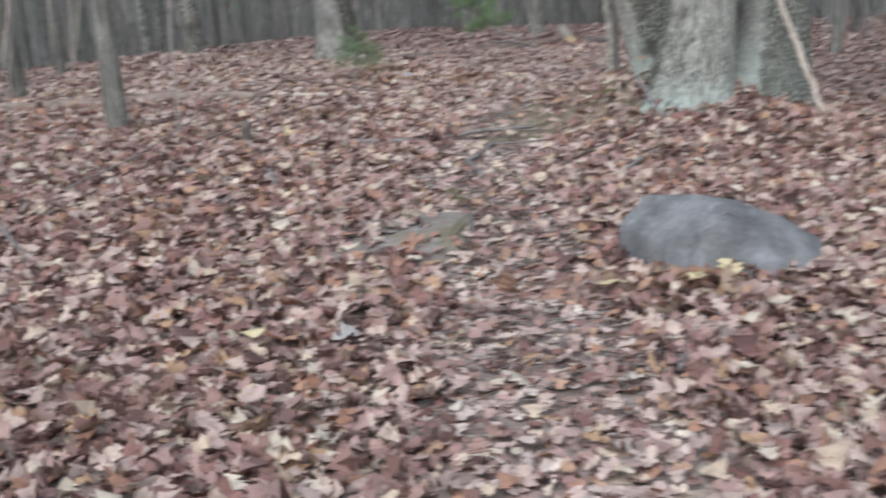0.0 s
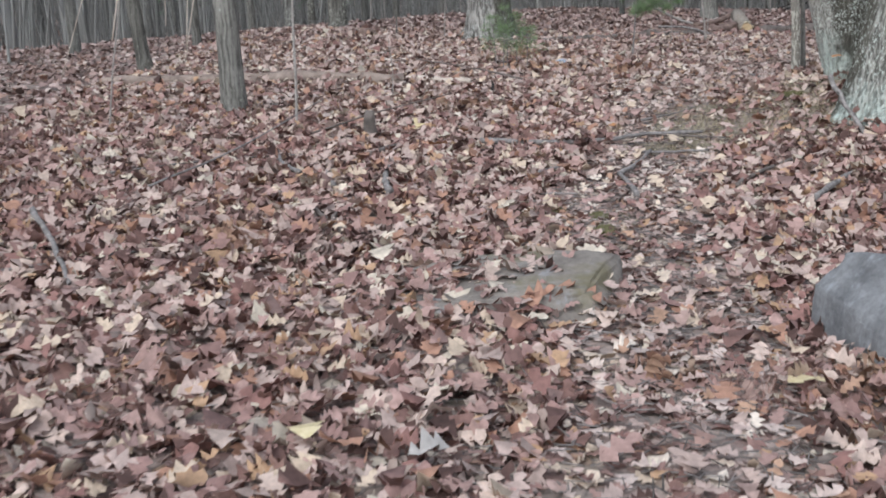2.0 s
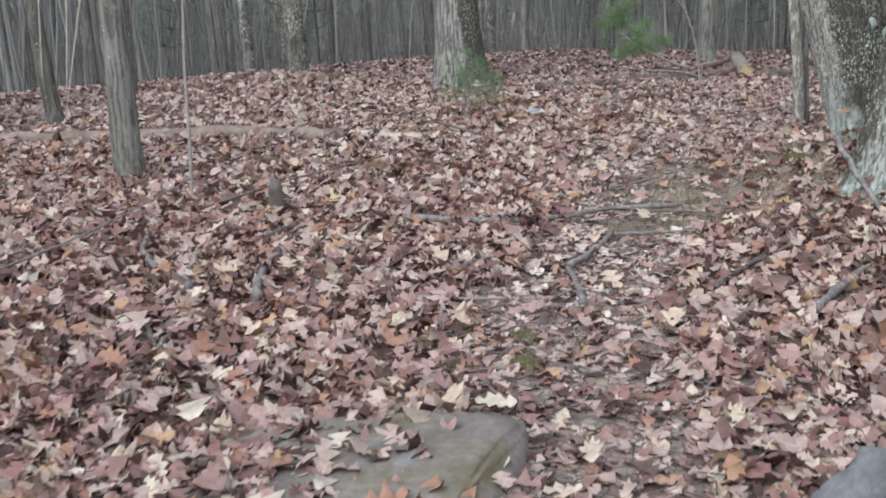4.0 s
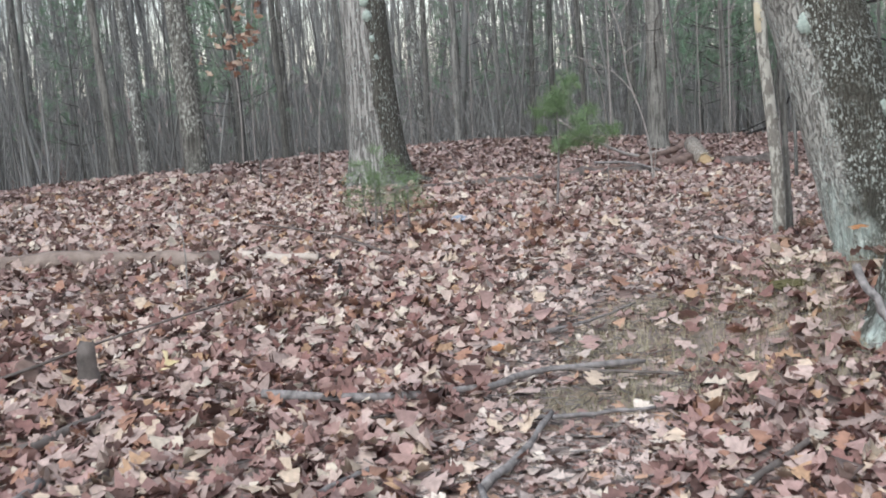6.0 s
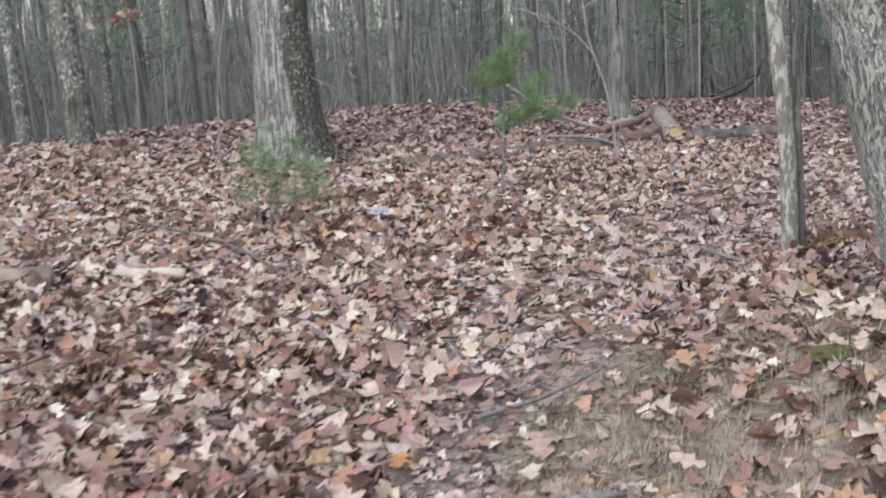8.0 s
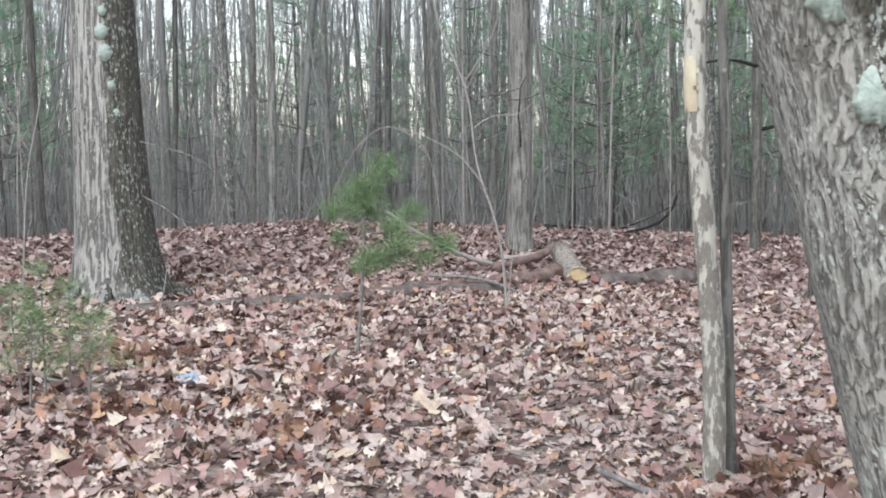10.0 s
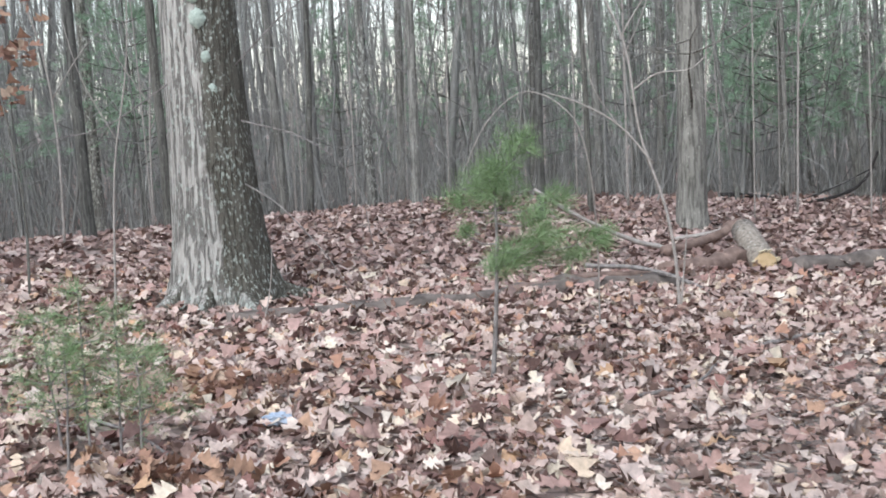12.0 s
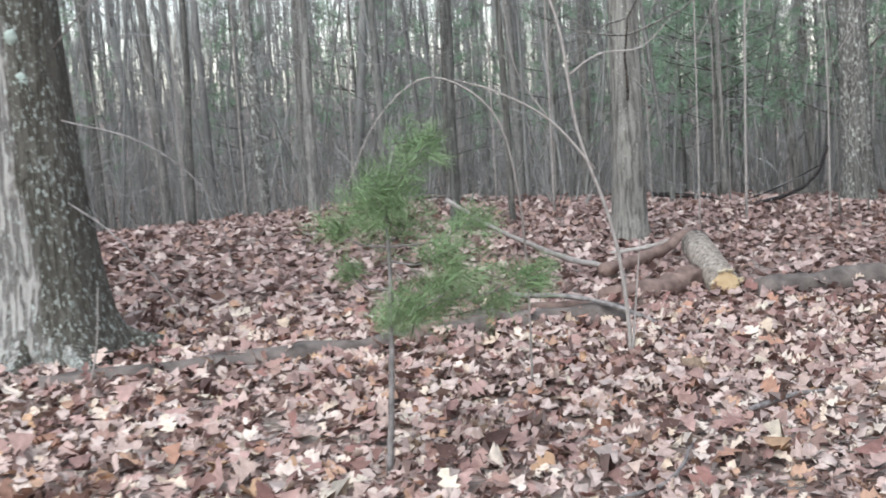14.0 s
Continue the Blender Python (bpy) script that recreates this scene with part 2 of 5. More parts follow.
MOSS = plain_material("moss", (0.07, 0.065, 0.03), (0.16, 0.145, 0.07), 40.0, 0.95, relief=0.01)
LEAF = leaf_material("dead_oak_leaf", LITTER)
PALE_LEAF = leaf_material("pale_dead_oak_leaf", PALE_LITTER)
SHADED_LEAF = leaf_material("shaded_dead_leaf", SHADED_LITTER)
SINGLE_LEAF = leaf_material("single_oak_leaf", LITTER, True)
ORANGE_LEAF = leaf_material("orange_leaf", [(0.0, (0.33, 0.19, 0.135)), (0.3, (0.42, 0.26, 0.18)), (0.55, (0.24, 0.135, 0.10)), (0.75, (0.50, 0.37, 0.28))])
LITTER_GROUND = ground_material()
BLUE_PLASTIC = plain_material("blue_plastic", (0.24, 0.31, 0.42), (0.44, 0.50, 0.57), 12.0, 0.35)
# stem and brush tones lifted in the colour to stand for distance haze
HAZED_WOODS = plain_material("far_stems", (0.19, 0.187, 0.176), (0.41, 0.405, 0.382), 1.3, 0.9, (1, 1, 0.3), 0.75)
HAZED_BRUSH = plain_material("far_brush", (0.175, 0.172, 0.162), (0.36, 0.355, 0.335), 1.5, 0.9, (1, 1, 0.3), 0.6)

# ---- shapes ----
RNG = np.random.default_rng(7)


def smooth_step(a, b, v):
    s = np.clip((v - a) / (b - a), 0, 1)
    return s * s * (3 - 2 * s)


def height(x, y):
    """The forest floor: falls a little to the east, rises to the north, with a bank under the clump tree."""
    x, y = np.asarray(x, float), np.asarray(y, float)
    z = -0.045 * np.clip(x, -40, 40) + 0.02 * np.clip(y - 8, 0, 12) - 0.004 * np.clip(y - 20, 0, 60)
    z = z + 0.5 * np.exp(-(((x - 2.75) / 1.05) ** 2 + ((y - 8.5) / 1.8) ** 2))
    z = z + 0.09 * np.exp(-(((x + 0.12) / 0.42) ** 2 + ((y - 3.2) / 0.42) ** 2))
    crest = np.clip(20.8 + 1.3 * np.minimum(x, 0), 10.0, 24)
    over = np.clip(y - crest, 0, 26)
    z = z - 0.10 * over * over / (over + 2.5)
    return z + 0.018 * np.sin(x * 2.3 + 1.0) * np.sin(y * 1.9) + 0.010 * np.sin(x * 5.1) * np.sin(y * 4.7 + x)


def g(x, y):
    return float(height(x, y))


def path_x(y):
    return np.interp(y, [-8, 0, 3, 5, 7.5, 8.8, 10, 11.4, 12, 14.8, 18.5, 24, 40], [0.3, 0.35, 0.5, 0.4, 0.85, 1.0, 0.95, 1.75, 2.25, 3.9, 5.5, 8, 14])


def mesh_of(name, verts, faces, material, smooth=True):
    me = bpy.data.meshes.new(name)
    me.from_pydata([tuple(v) for v in verts], [], faces)
    me.materials.append(material)
    if smooth:
        me.polygons.foreach_set("use_smooth", [True] * len(me.polygons))
    me.update()
    return me


def fast_mesh(name, verts, tris, material):
    """A mesh of triangles from arrays."""
    me = bpy.data.meshes.new(name)
    me.vertices.add(len(verts))
    me.vertices.foreach_set("co", np.asarray(verts, np.float32).ravel())
    me.loops.add(tris.size)
    me.loops.foreach_set("vertex_index", tris.astype(np.int32).ravel())
    me.polygons.add(len(tris))
    me.polygons.foreach_set("loop_start", np.arange(0, tris.size, 3, dtype=np.int32))
    me.polygons.foreach_set("loop_total", np.full(len(tris), 3, np.int32))
    me.materials.append(material)
    me.update(calc_edges=True)
    return me


def part(name, me, parent, label=""):
    ob = new(name, me)
    ob.parent = parent
    return tagged(ob, label) if label else ob


def curve_points(points, steps):
    """A smooth line through the points (Catmull-Rom)."""
    p = np.array(points, float)
    p = np.vstack([2 * p[0] - p[1], p, 2 * p[-1] - p[-2]])
    out = []
    for i in range(1, len(p) - 2):
        for k in range(steps):
            t = k / steps
            a, b, c, d = p[i - 1], p[i], p[i + 1], p[i + 2]
            out.append(0.5 * (2 * b + (c - a) * t + (2 * a - 5 * b + 4 * c - d) * t * t + (3 * b - a - 3 * c + d) * t ** 3))
    out.append(p[-2])
    return np.array(out)


def tube(line, radii, sides=10, rough=0.0, rng=None, flute=0, capped=True, ribs=0.22):
    """A tapered tube along a line; flute: buttress ridges that fade upwards."""
    line, n = np.asarray(line, float), len(line)
    tangent = np.gradient(line, axis=0)
    tangent /= np.linalg.norm(tangent, axis=1)[:, None] + 1e-9
    ref = np.array([0.0, 1.0, 0.0]) if abs(tangent[0][1]) < 0.9 else np.array([1.0, 0.0, 0.0])
    verts, faces = [], []
    angles = np.linspace(0, 2 * math.pi, sides, endpoint=False)
    wob = rng.normal(0, 1, (n, sides)) * rough if rng is not None and rough else np.zeros((n, sides))
    for i in range(n):
        u = np.cross(tangent[i], ref)
        u /= np.linalg.norm(u) + 1e-9
        w = np.cross(tangent[i], u)
        r = radii[i] * (1 + wob[i])
        if flute:
            fade = max(0.0, 1 - i / (n * 0.35))
            r = r * (1 + ribs * fade * np.sin(flute * angles + 0.7) + ribs * 0.3 * fade * np.sin((flute + 2) * angles))
        verts += list(line[i] + np.outer(np.cos(angles) * r, u) + np.outer(np.sin(angles) * r, w))
    for i in range(n - 1):
        for k in range(sides):
            a, b = i * sides + k, i * sides + (k + 1) % sides
            faces.append((a, b, b + sides, a + sides))
    if capped:
        faces.append(tuple(range(sides - 1, -1, -1)))
        faces.append(tuple((n - 1) * sides + k for k in range(sides)))
    return verts, faces


def join(pieces):
    verts, faces = [], []
    for v, f in pieces:
        k = len(verts)
        verts += list(v)
        faces += [tuple(i + k for i in q) for q in f]
    return verts, faces


def twigs(start, way, length, radius, rng, depth=2, sides=4):
    """A bare branch with its side twigs, as a list of tubes."""
    n = 6
    way = np.array(way, float) / np.linalg.norm(way)
    line = [np.array(start, float)]
    d = way.copy()
    for _ in range(n):
        d = d + rng.normal(0, 0.10, 3) + np.array([0, 0, 0.035])
        d /= np.linalg.norm(d)
        line.append(line[-1] + d * length / n)
    out = [tube(line, np.linspace(radius, radius * 0.3, n + 1), sides, capped=False)]
    if depth:
        for _ in range(int(rng.integers(2, 5))):
            k = int(rng.integers(2, n))
            side = np.cross(way, rng.normal(0, 1, 3))
            side /= np.linalg.norm(side) + 1e-9
            out += twigs(line[k], way * 0.7 + side * 0.8, length * rng.uniform(0.35, 0.6), radius * 0.5, rng, depth - 1, sides)
    return out


def bare_tree(name, x, y, r, tall, material, label, lean=(0.0, 0.0), seed=1, flare=1.5, sides=12, group="", limbs_from=3.2, flute=0, sink=0.06, limbs=7):
    """A leafless forest tree: a trunk with a flared foot, and a crown of bare limbs."""
    rng = np.random.default_rng(seed)
    root = new(name)
    root.location = (x, y, g(x, y) - sink)
    hs = np.r_[0, 0.05, 0.12, 0.22, 0.36, 0.6, 1.0, np.linspace(1.6, tall, 9)]
    sway = np.cumsum(rng.normal(0, 0.018, (len(hs), 2)), axis=0) * np.minimum(1, hs / 2)[:, None] * (0.3 + r * 3)
    line = np.c_[np.asarray(lean)[0] * hs + sway[:, 0], np.asarray(lean)[1] * hs + sway[:, 1], hs]
    radii = r * (1 + (flare - 1) * np.exp(-hs / 0.22)) * np.clip(1 - 0.8 * hs / tall, 0.12, 1)
    part("trunk", mesh_of("trunk", *tube(line, radii, sides, 0.03, rng, flute), material), root)
    pieces = []
    for _ in range(limbs):
        h = rng.uniform(limbs_from, tall * 0.95)
        a = rng.uniform(0, 2 * math.pi)
        at = [np.interp(h, hs, line[:, k]) for k in range(3)]
        size = r * np.clip(1 - 0.8 * h / tall, 0.15, 1)
        pieces += twigs(at, (math.cos(a), math.sin(a), rng.uniform(0.25, 1.1)), rng.uniform(0.12, 0.26) * tall * (1 if h > 4 else 0.45), size * (0.45 if h > 4 else 0.13), rng, 2)
    part("crown", mesh_of("crown", *join(pieces), material), root, "bare leafless limbs and twigs")
    return tagged(root, label, "tree", group)


def stick(name, points, radius, material, label, category="stick", group="", end=0.6, sides=7, seed=3, steps=5, offset=0.4):
    """A fallen stick or log that lies on the litter; points: (x, y) or (x, y, height over the ground)."""
    rng = np.random.default_rng(seed)
    base = points[0]
    pts = [(p[0], p[1], g(p[0], p[1]) + radius * offset + (p[2] if len(p) > 2 else 0.0)) for p in points]
    line = curve_points(pts, steps)
    line += rng.normal(0, radius * 0.16, line.shape)
    origin = np.array(pts[0])
    me = mesh_of(name, *tube(line - origin, np.linspace(radius, radius * end, len(line)) * rng.uniform(0.85, 1.12, len(line)), sides, 0.13, rng), material)
    ob = new(name, me)
    ob.location = origin
    return tagged(ob, label, category, group)


def blades(count, centre, spread, tall, width, rng, lean=0.5, curl=0.4):
    """Thin upright blades or needles of two triangles each, round a centre; arrays of vertices and triangles."""
    a = rng.uniform(0, 2 * math.pi, count)
    rr = np.sqrt(rng.uniform(0, 1, count))
    bx, by = centre[0] + spread[0] * rr * np.cos(a), centre[1] + spread[1] * rr * np.sin(a)
    b = np.c_[bx, by, height(bx, by) - 0.01]
    h = tall * rng.uniform(0.5, 1.1, count)
    t = rng.uniform(0, 2 * math.pi, count)
    out = np.c_[np.cos(t), np.sin(t), np.zeros(count)]
    side = np.c_[-np.sin(t), np.cos(t), np.zeros(count)] * width
    ln = rng.uniform(0.1, 1.0, count)[:, None] * lean
    mid = b + out * ln * h[:, None] * 0.4 + np.c_[np.zeros(count), np.zeros(count), h * 0.6]
    top = b + out * (ln + curl * rng.uniform(0, 1, count)[:, None]) * h[:, None] + np.c_[np.zeros(count), np.zeros(count), h * rng.uniform(0.6, 1.0, count)]
    v = np.stack([b - side, b + side, mid - side * 0.7, mid + side * 0.7, top], 1).reshape(-1, 3)
    k = np.arange(count)[:, None] * 5
    f = np.concatenate([k + [0, 1, 3], k + [0, 3, 2], k + [2, 3, 4]], 0)
    return v, f


def leaf_outline(lobes, depth, seed, rib=True):
    """A flat lobed oak leaf, 1 long: an outline, with or without a midrib, as vertices and triangles."""
    rng = np.random.default_rng(seed)
    n = lobes * 2 + 1
    s = np.linspace(0.03, 0.97, n)
    half = 0.31 * np.sin(np.pi * np.clip(s, 0, 1) ** 0.8) ** 0.75 + 0.02
    half = half * np.where(np.arange(n) % 2 == 1, 1.12, 1 - depth) * rng.uniform(0.88, 1.12, n)
    shift = np.where(np.arange(n) % 2 == 1, 0.05, 0.0)
    left, right = np.c_[s + shift, half, 0 * s], np.c_[s + shift, -half * rng.uniform(0.9, 1.1, n), 0 * s]
    mid = np.c_[s, 0 * s, 0 * s]
    tip, stalk = [[1.05, 0, 0]], [[-0.18, 0.008, 0]]
    v = np.vstack([mid, left, right, tip, stalk])
    f = []
    for i in range(n - 1):
        f += [(i, i + 1, n + i + 1), (i, n + i + 1, n + i), (i + 1, i, 2 * n + i), (i + 1, 2 * n + i, 2 * n + i + 1)]
    f += [(n - 1, 3 * n, 2 * n - 1), (3 * n, n - 1, 3 * n - 1), (0, n, 3 * n + 1), (0, 3 * n + 1, 2 * n)]
    v[:, 0] -= 0.45
    if rib:
        return v, np.array(f)
    f = []
    for i in range(n - 1):
        f += [(i, i + n, i + n + 1), (i, i + n + 1, i + 1)] if i % 2 else [(i, i + n, i + 1), (i + n, i + n + 1, i + 1)]
    f = [tuple(t[::-1]) for t in f] + [(n - 1, 2 * n - 1, 2 * n)]
    return np.vstack([v[n:3 * n], v[3 * n:3 * n + 1]]), np.array(f)


def lay_leaves(x, y, shape, rng, size=(0.10, 0.165), lift=0.03, tilt=0.35, curl=0.5):
    """Leaves of one outline strewn at x, y on the floor; arrays of vertices and triangles."""
    tv, tf = shape
    n, m = len(x), len(tv)
    s = rng.uniform(*size, n)
    cu, cv = rng.normal(0, curl, n), rng.normal(0.25, curl * 1.2, n)
    lx, ly = tv[None, :, 0], tv[None, :, 1]
    lz = cu[:, None] * lx ** 2 + cv[:, None] * ly ** 2 * 1.6 + rng.normal(0, 0.035, (n, m))
    p = np.stack([np.broadcast_to(lx, lz.shape), np.broadcast_to(ly, lz.shape) * rng.uniform(0.75, 1.15, n)[:, None], lz], -1) * s[:, None, None]
    a, b, c = rng.uniform(0, 2 * math.pi, n), rng.normal(0, tilt, n), rng.normal(0, tilt, n)
    ca, sa, cb, sb, cc, sc = np.cos(a), np.sin(a), np.cos(b), np.sin(b), np.cos(c), np.sin(c)
    zero, one = np.zeros(n), np.ones(n)
    rz = np.stack([np.stack([ca, -sa, zero], -1), np.stack([sa, ca, zero], -1), np.stack([zero, zero, one], -1)], 1)
    rx = np.stack([np.stack([one, zero, zero], -1), np.stack([zero, cb, -sb], -1), np.stack([zero, sb, cb], -1)], 1)
    ry = np.stack([np.stack([cc, zero, sc], -1), np.stack([zero, one, zero], -1), np.stack([-sc, zero, cc], -1)], 1)
    p = np.einsum("nij,nkj->nki", rz @ rx @ ry, p)
    z = height(x, y) + rng.uniform(0.004, 1.0, n) ** 1.5 * lift + 0.006
    p += np.stack([x, y, z], -1)[:, None, :]
    low = np.maximum(0, height(x, y)[:, None] + 0.003 - p[:, :, 2])
    p[:, :, 2] += low * 0.8
    f = tf[None] + (np.arange(n) * m)[:, None, None]
    return p.reshape(-1, 3), f.reshape(-1, 3)


def stack(groups):
    verts, tris, k = [], [], 0
    for v, f in groups:
        verts.append(v)
        tris.append(f + k)
        k += len(v)
    return np.vstack(verts), np.vstack(tris)


OAK_SHAPES = [leaf_outline(3, 0.56, 1, False), leaf_outline(4, 0.62, 2, False), leaf_outline(3, 0.5, 3, False)]
MID_SHAPES = [leaf_outline(2, 0.4, 4, False), leaf_outline(2, 0.3, 5, False)]
FAR_SHAPE = (np.array([[-0.5, 0, 0], [0, -0.36, 0.02], [0.55, 0, 0], [0.05, 0.36, 0.02]]), np.array([[0, 1, 2], [0, 2, 3]]))

# ---- the forest floor ----
xs = np.r_[-400, -200, -100, -60, -40, -28, -20, np.arange(-14, 14.01, 0.175), 20, 28, 40, 60, 100, 200, 400]
ys = np.r_[-400, -200, -100, -60, -35, -20, -12, np.arange(-8, 30.01, 0.175), 34, 40, 50, 65, 90, 140, 250, 500]
gx, gy = np.meshgrid(xs, ys)
gz = height(gx, gy)
gv = np.c_[gx.ravel(), gy.ravel(), gz.ravel()]
ii, jj = np.meshgrid(np.arange(len(ys) - 1), np.arange(len(xs) - 1), indexing="ij")
q = (ii * len(xs) + jj).ravel()
gt = np.vstack([np.c_[q, q + 1, q + 1 + len(xs)], np.c_[q, q + 1 + len(xs), q + len(xs)]])
ground_mesh = fast_mesh("ground", gv, gt, LITTER_GROUND)
ground_mesh.polygons.foreach_set("use_smooth", [True] * len(ground_mesh.polygons))
ground = tagged(new("ground", ground_mesh), "brown leaf mould and bare soil of the woodland floor", "ground", kind="structure")


def strewn(x0, x1, y0, y1, per, rng):
    n = int((x1 - x0) * (y1 - y0) * per)
    x, y = rng.uniform(x0, x1, n), rng.uniform(y0, y1, n)
    off = np.abs(x - path_x(y))
    keep = rng.uniform(0, 1, n) < 0.85 + 0.15 * smooth_step(0.2, 0.75, off)
    bare = np.exp(-(((x - 0.85) / 0.35) ** 2 + ((y - 7.1) / 0.22) ** 2)) + 0.74 * np.exp(-(((x - 1.6) / 0.75) ** 2 + ((y - 7.9) / 0.9) ** 2)) + 0.6 * np.exp(-(((x - 1.05) / 0.4) ** 2 + ((y - 8.7) / 0.8) ** 2))
    bare += 0.7 * np.exp(-(((x - 0.1) / 0.5) ** 2 + ((y - 5.3) / 0.3) ** 2)) + 0.5 * np.exp(-(((x + 0.05) / 0.33) ** 2 + ((y - 3.1) / 0.3) ** 2))
    keep &= rng.uniform(0, 1, n) > bare
    stone = ((x - 1.55) / 0.48) ** 2 + ((y - 2.68) / 0.38) ** 2 < 1
    return x[keep & ~stone], y[keep & ~stone]


groups, pale_groups = [], []
for shape in OAK_SHAPES:
    x, y = strewn(-4.6, 4.6, -2.6, 16.5, 160, RNG)
    seen = (x > -0.5 - 0.55 * (y + 3.3)) & (x < 0.8 + 0.42 * (y + 3.3)) | (RNG.uniform(0, 1, len(x)) < 0.25)
    x, y = x[seen], y[seen]
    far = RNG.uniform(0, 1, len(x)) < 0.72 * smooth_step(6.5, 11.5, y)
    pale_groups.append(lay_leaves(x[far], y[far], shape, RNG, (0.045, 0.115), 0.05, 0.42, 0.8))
    x, y = x[~far], y[~far]
    near_path = np.abs(x - path_x(y)) < 0.4 + 0.4 * smooth_step(9, 12, y)
    mixed = near_path & (RNG.uniform(0, 1, len(x)) < 0.4 + 0.6 * smooth_step(4, 8, y))
    pale_groups.append(lay_leaves(x[mixed], y[mixed], shape, RNG, (0.05, 0.115), 0.03, 0.26, 0.5))
    mixed = near_path & ~mixed
    groups.append(lay_leaves(x[mixed], y[mixed], shape, RNG, (0.05, 0.115), 0.03, 0.3, 0.5))
    groups.append(lay_leaves(x[~near_path], y[~near_path], shape, RNG, (0.065, 0.14), 0.06, 0.44, 0.75))
tagged(new("leaf_litter", fast_mesh("leaf_litter", *stack(groups), LEAF)), "thick litter of dead brown and tan oak leaves", "leaf litter", kind="stuff")
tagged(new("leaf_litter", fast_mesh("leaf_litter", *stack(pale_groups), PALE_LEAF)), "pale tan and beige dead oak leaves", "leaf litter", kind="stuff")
groups = []
for x0, x1, y0, y1, per in ((-9, 9.5, 14.5, 24, 125), (-9, -4.6, 2, 15, 75), (4.6, 9, 4, 15, 70), (-4, 4, -6, -2.6, 40)):
    for shape in MID_SHAPES:
        groups.append(lay_leaves(*strewn(x0, x1, y0, y1, per, RNG), shape, RNG, (0.055, 0.115), 0.05, 0.4, 0.7))
tagged(new("leaf_litter", fast_mesh("leaf_litter", *stack(groups), SHADED_LEAF)), "dead oak leaves spread among the further trees, toned down for shade", "leaf litter", kind="stuff")
groups = []
for x0, x1, y0, y1, per in ((-16, 18, 24, 36, 70), (-16, -9, 8, 24, 50), (9.5, 18, 8, 24, 50), (-22, 26, 36, 50, 22)):
    groups.append(lay_leaves(*strewn(x0, x1, y0, y1, per, RNG), FAR_SHAPE, RNG, (0.12, 0.20), 0.08, 0.45, 0.6))
tagged(new("leaf_litter", fast_mesh("leaf_litter", *stack(groups), SHADED_LEAF)), "dead leaves under the far woods, coloured darker for tree shade", "leaf litter", kind="stuff")

# ---- large stones ----


def rock(name, x, y, size, material, label, profile, seed, sink=0.12, square=0.45, planes=()):
    """A weathered stone: a rounded block pushed in and out by its profile and by noise."""
    bm = bmesh.new()
    bmesh.ops.create_icosphere(bm, subdivisions=5, radius=1.0)
    off = Vector((seed * 3.1, seed * 1.7, seed))
    for v in bm.verts:
        c = v.co.copy()
        flat = Vector([math.copysign(abs(k) ** square, k) for k in c])
        p = c.lerp(flat, 0.85)
        p *= 1 + 0.10 * noise.noise(c * 1.7 + off) + 0.035 * noise.noise(c * 5.0 + off) + 0.012 * noise.noise(c * 14.0 + off)
        for nx, ny, nz, far in planes:
            side = Vector((nx, ny, nz)).normalized()
            p -= side * max(0.0, p.dot(side) - far - 0.03 * noise.noise(c * 3.0 + off)) * 0.9
        v.co = (p.x * size[0], p.y * size[1], p.z * size[2] * profile(p.x, p.y))
    me = bpy.data.meshes.new(name)
    bm.to_mesh(me)
    bm.free()
    me.materials.append(material)
    me.polygons.foreach_set("use_smooth", [True] * len(me.polygons))
    ob = new(name, me)
    ob.location = (x, y, g(x, y) - sink)
    return tagged(ob, label, "stone")


rock("boulder", 1.57, 2.58, (0.525, 0.43, 0.50), BOULDER, "smooth grey granite boulder half sunk in dead leaves",
     lambda px, py: float(np.interp(px, [-1.1, -0.75, -0.35, 0.1, 0.6, 1.1], [0.96, 1.04, 1.06, 0.98, 0.74, 0.42])), 2, 0.15, 0.32,
     ((-1, -0.25, 0.05, 0.86), (-0.55, -0.2, 0.8, 1.0), (0.1, -1, 0.25, 0.82), (0.5, -0.5, 0.75, 0.86), (0.1, 0.2, 1, 0.93), (0.8, -0.7, 0.2, 0.95), (-0.7, -0.8, 0.25, 0.98)))
rock("flat_rock", -0.18, 3.18, (0.50, 0.40, 0.095), MOSSY_ROCK, "low flat rock grown with dull moss and leaf dust",
     lambda px, py: float(np.interp(px, [-1.1, -0.4, 0.3, 1.1], [0.3, 0.7, 1.0, 1.1])), 5, 0.03, 0.4,
     ((0.25, -0.35, 1, 0.86), (-0.4, -0.1, 1, 0.85), (1, -0.3, 0.2, 0.85), (0.2, -1, 0.3, 0.84)))

# ---- the big oak ----
LICHEN = plain_material("lichen", (0.28, 0.34, 0.295), (0.48, 0.54, 0.48), 60.0, 0.95, relief=0.01)


def rosette(x, y, h, size, parent, rng, turn=0.0):
    """A leafy lichen disc with a torn rim, on bark that faces south."""
    n = 44
    ring = [Vector((math.cos(t) * size * rng.uniform(0.84, 1.1), -0.005 + 0.002 * math.sin(5 * t), math.sin(t) * size * 1.2 * rng.uniform(0.84, 1.1))) for t in np.linspace(0, 6.28, n, endpoint=False)]
    verts = [Vector((0, -0.006, 0))] + ring + [Vector((v.x * 1.05, 0.03, v.z * 1.05)) for v in ring]
    faces = [(0, 1 + (k + 1) % n, 1 + k) for k in range(n)] + [(1 + k, 1 + (k + 1) % n, 1 + n + (k + 1) % n, 1 + n + k) for k in range(n)]
    ob = part("lichen", mesh_of("lichen", verts, faces, LICHEN), parent, "pale green lichen rosette")
    ob.location, ob.rotation_euler = (x, y, h), (0, 0, turn)
    return ob



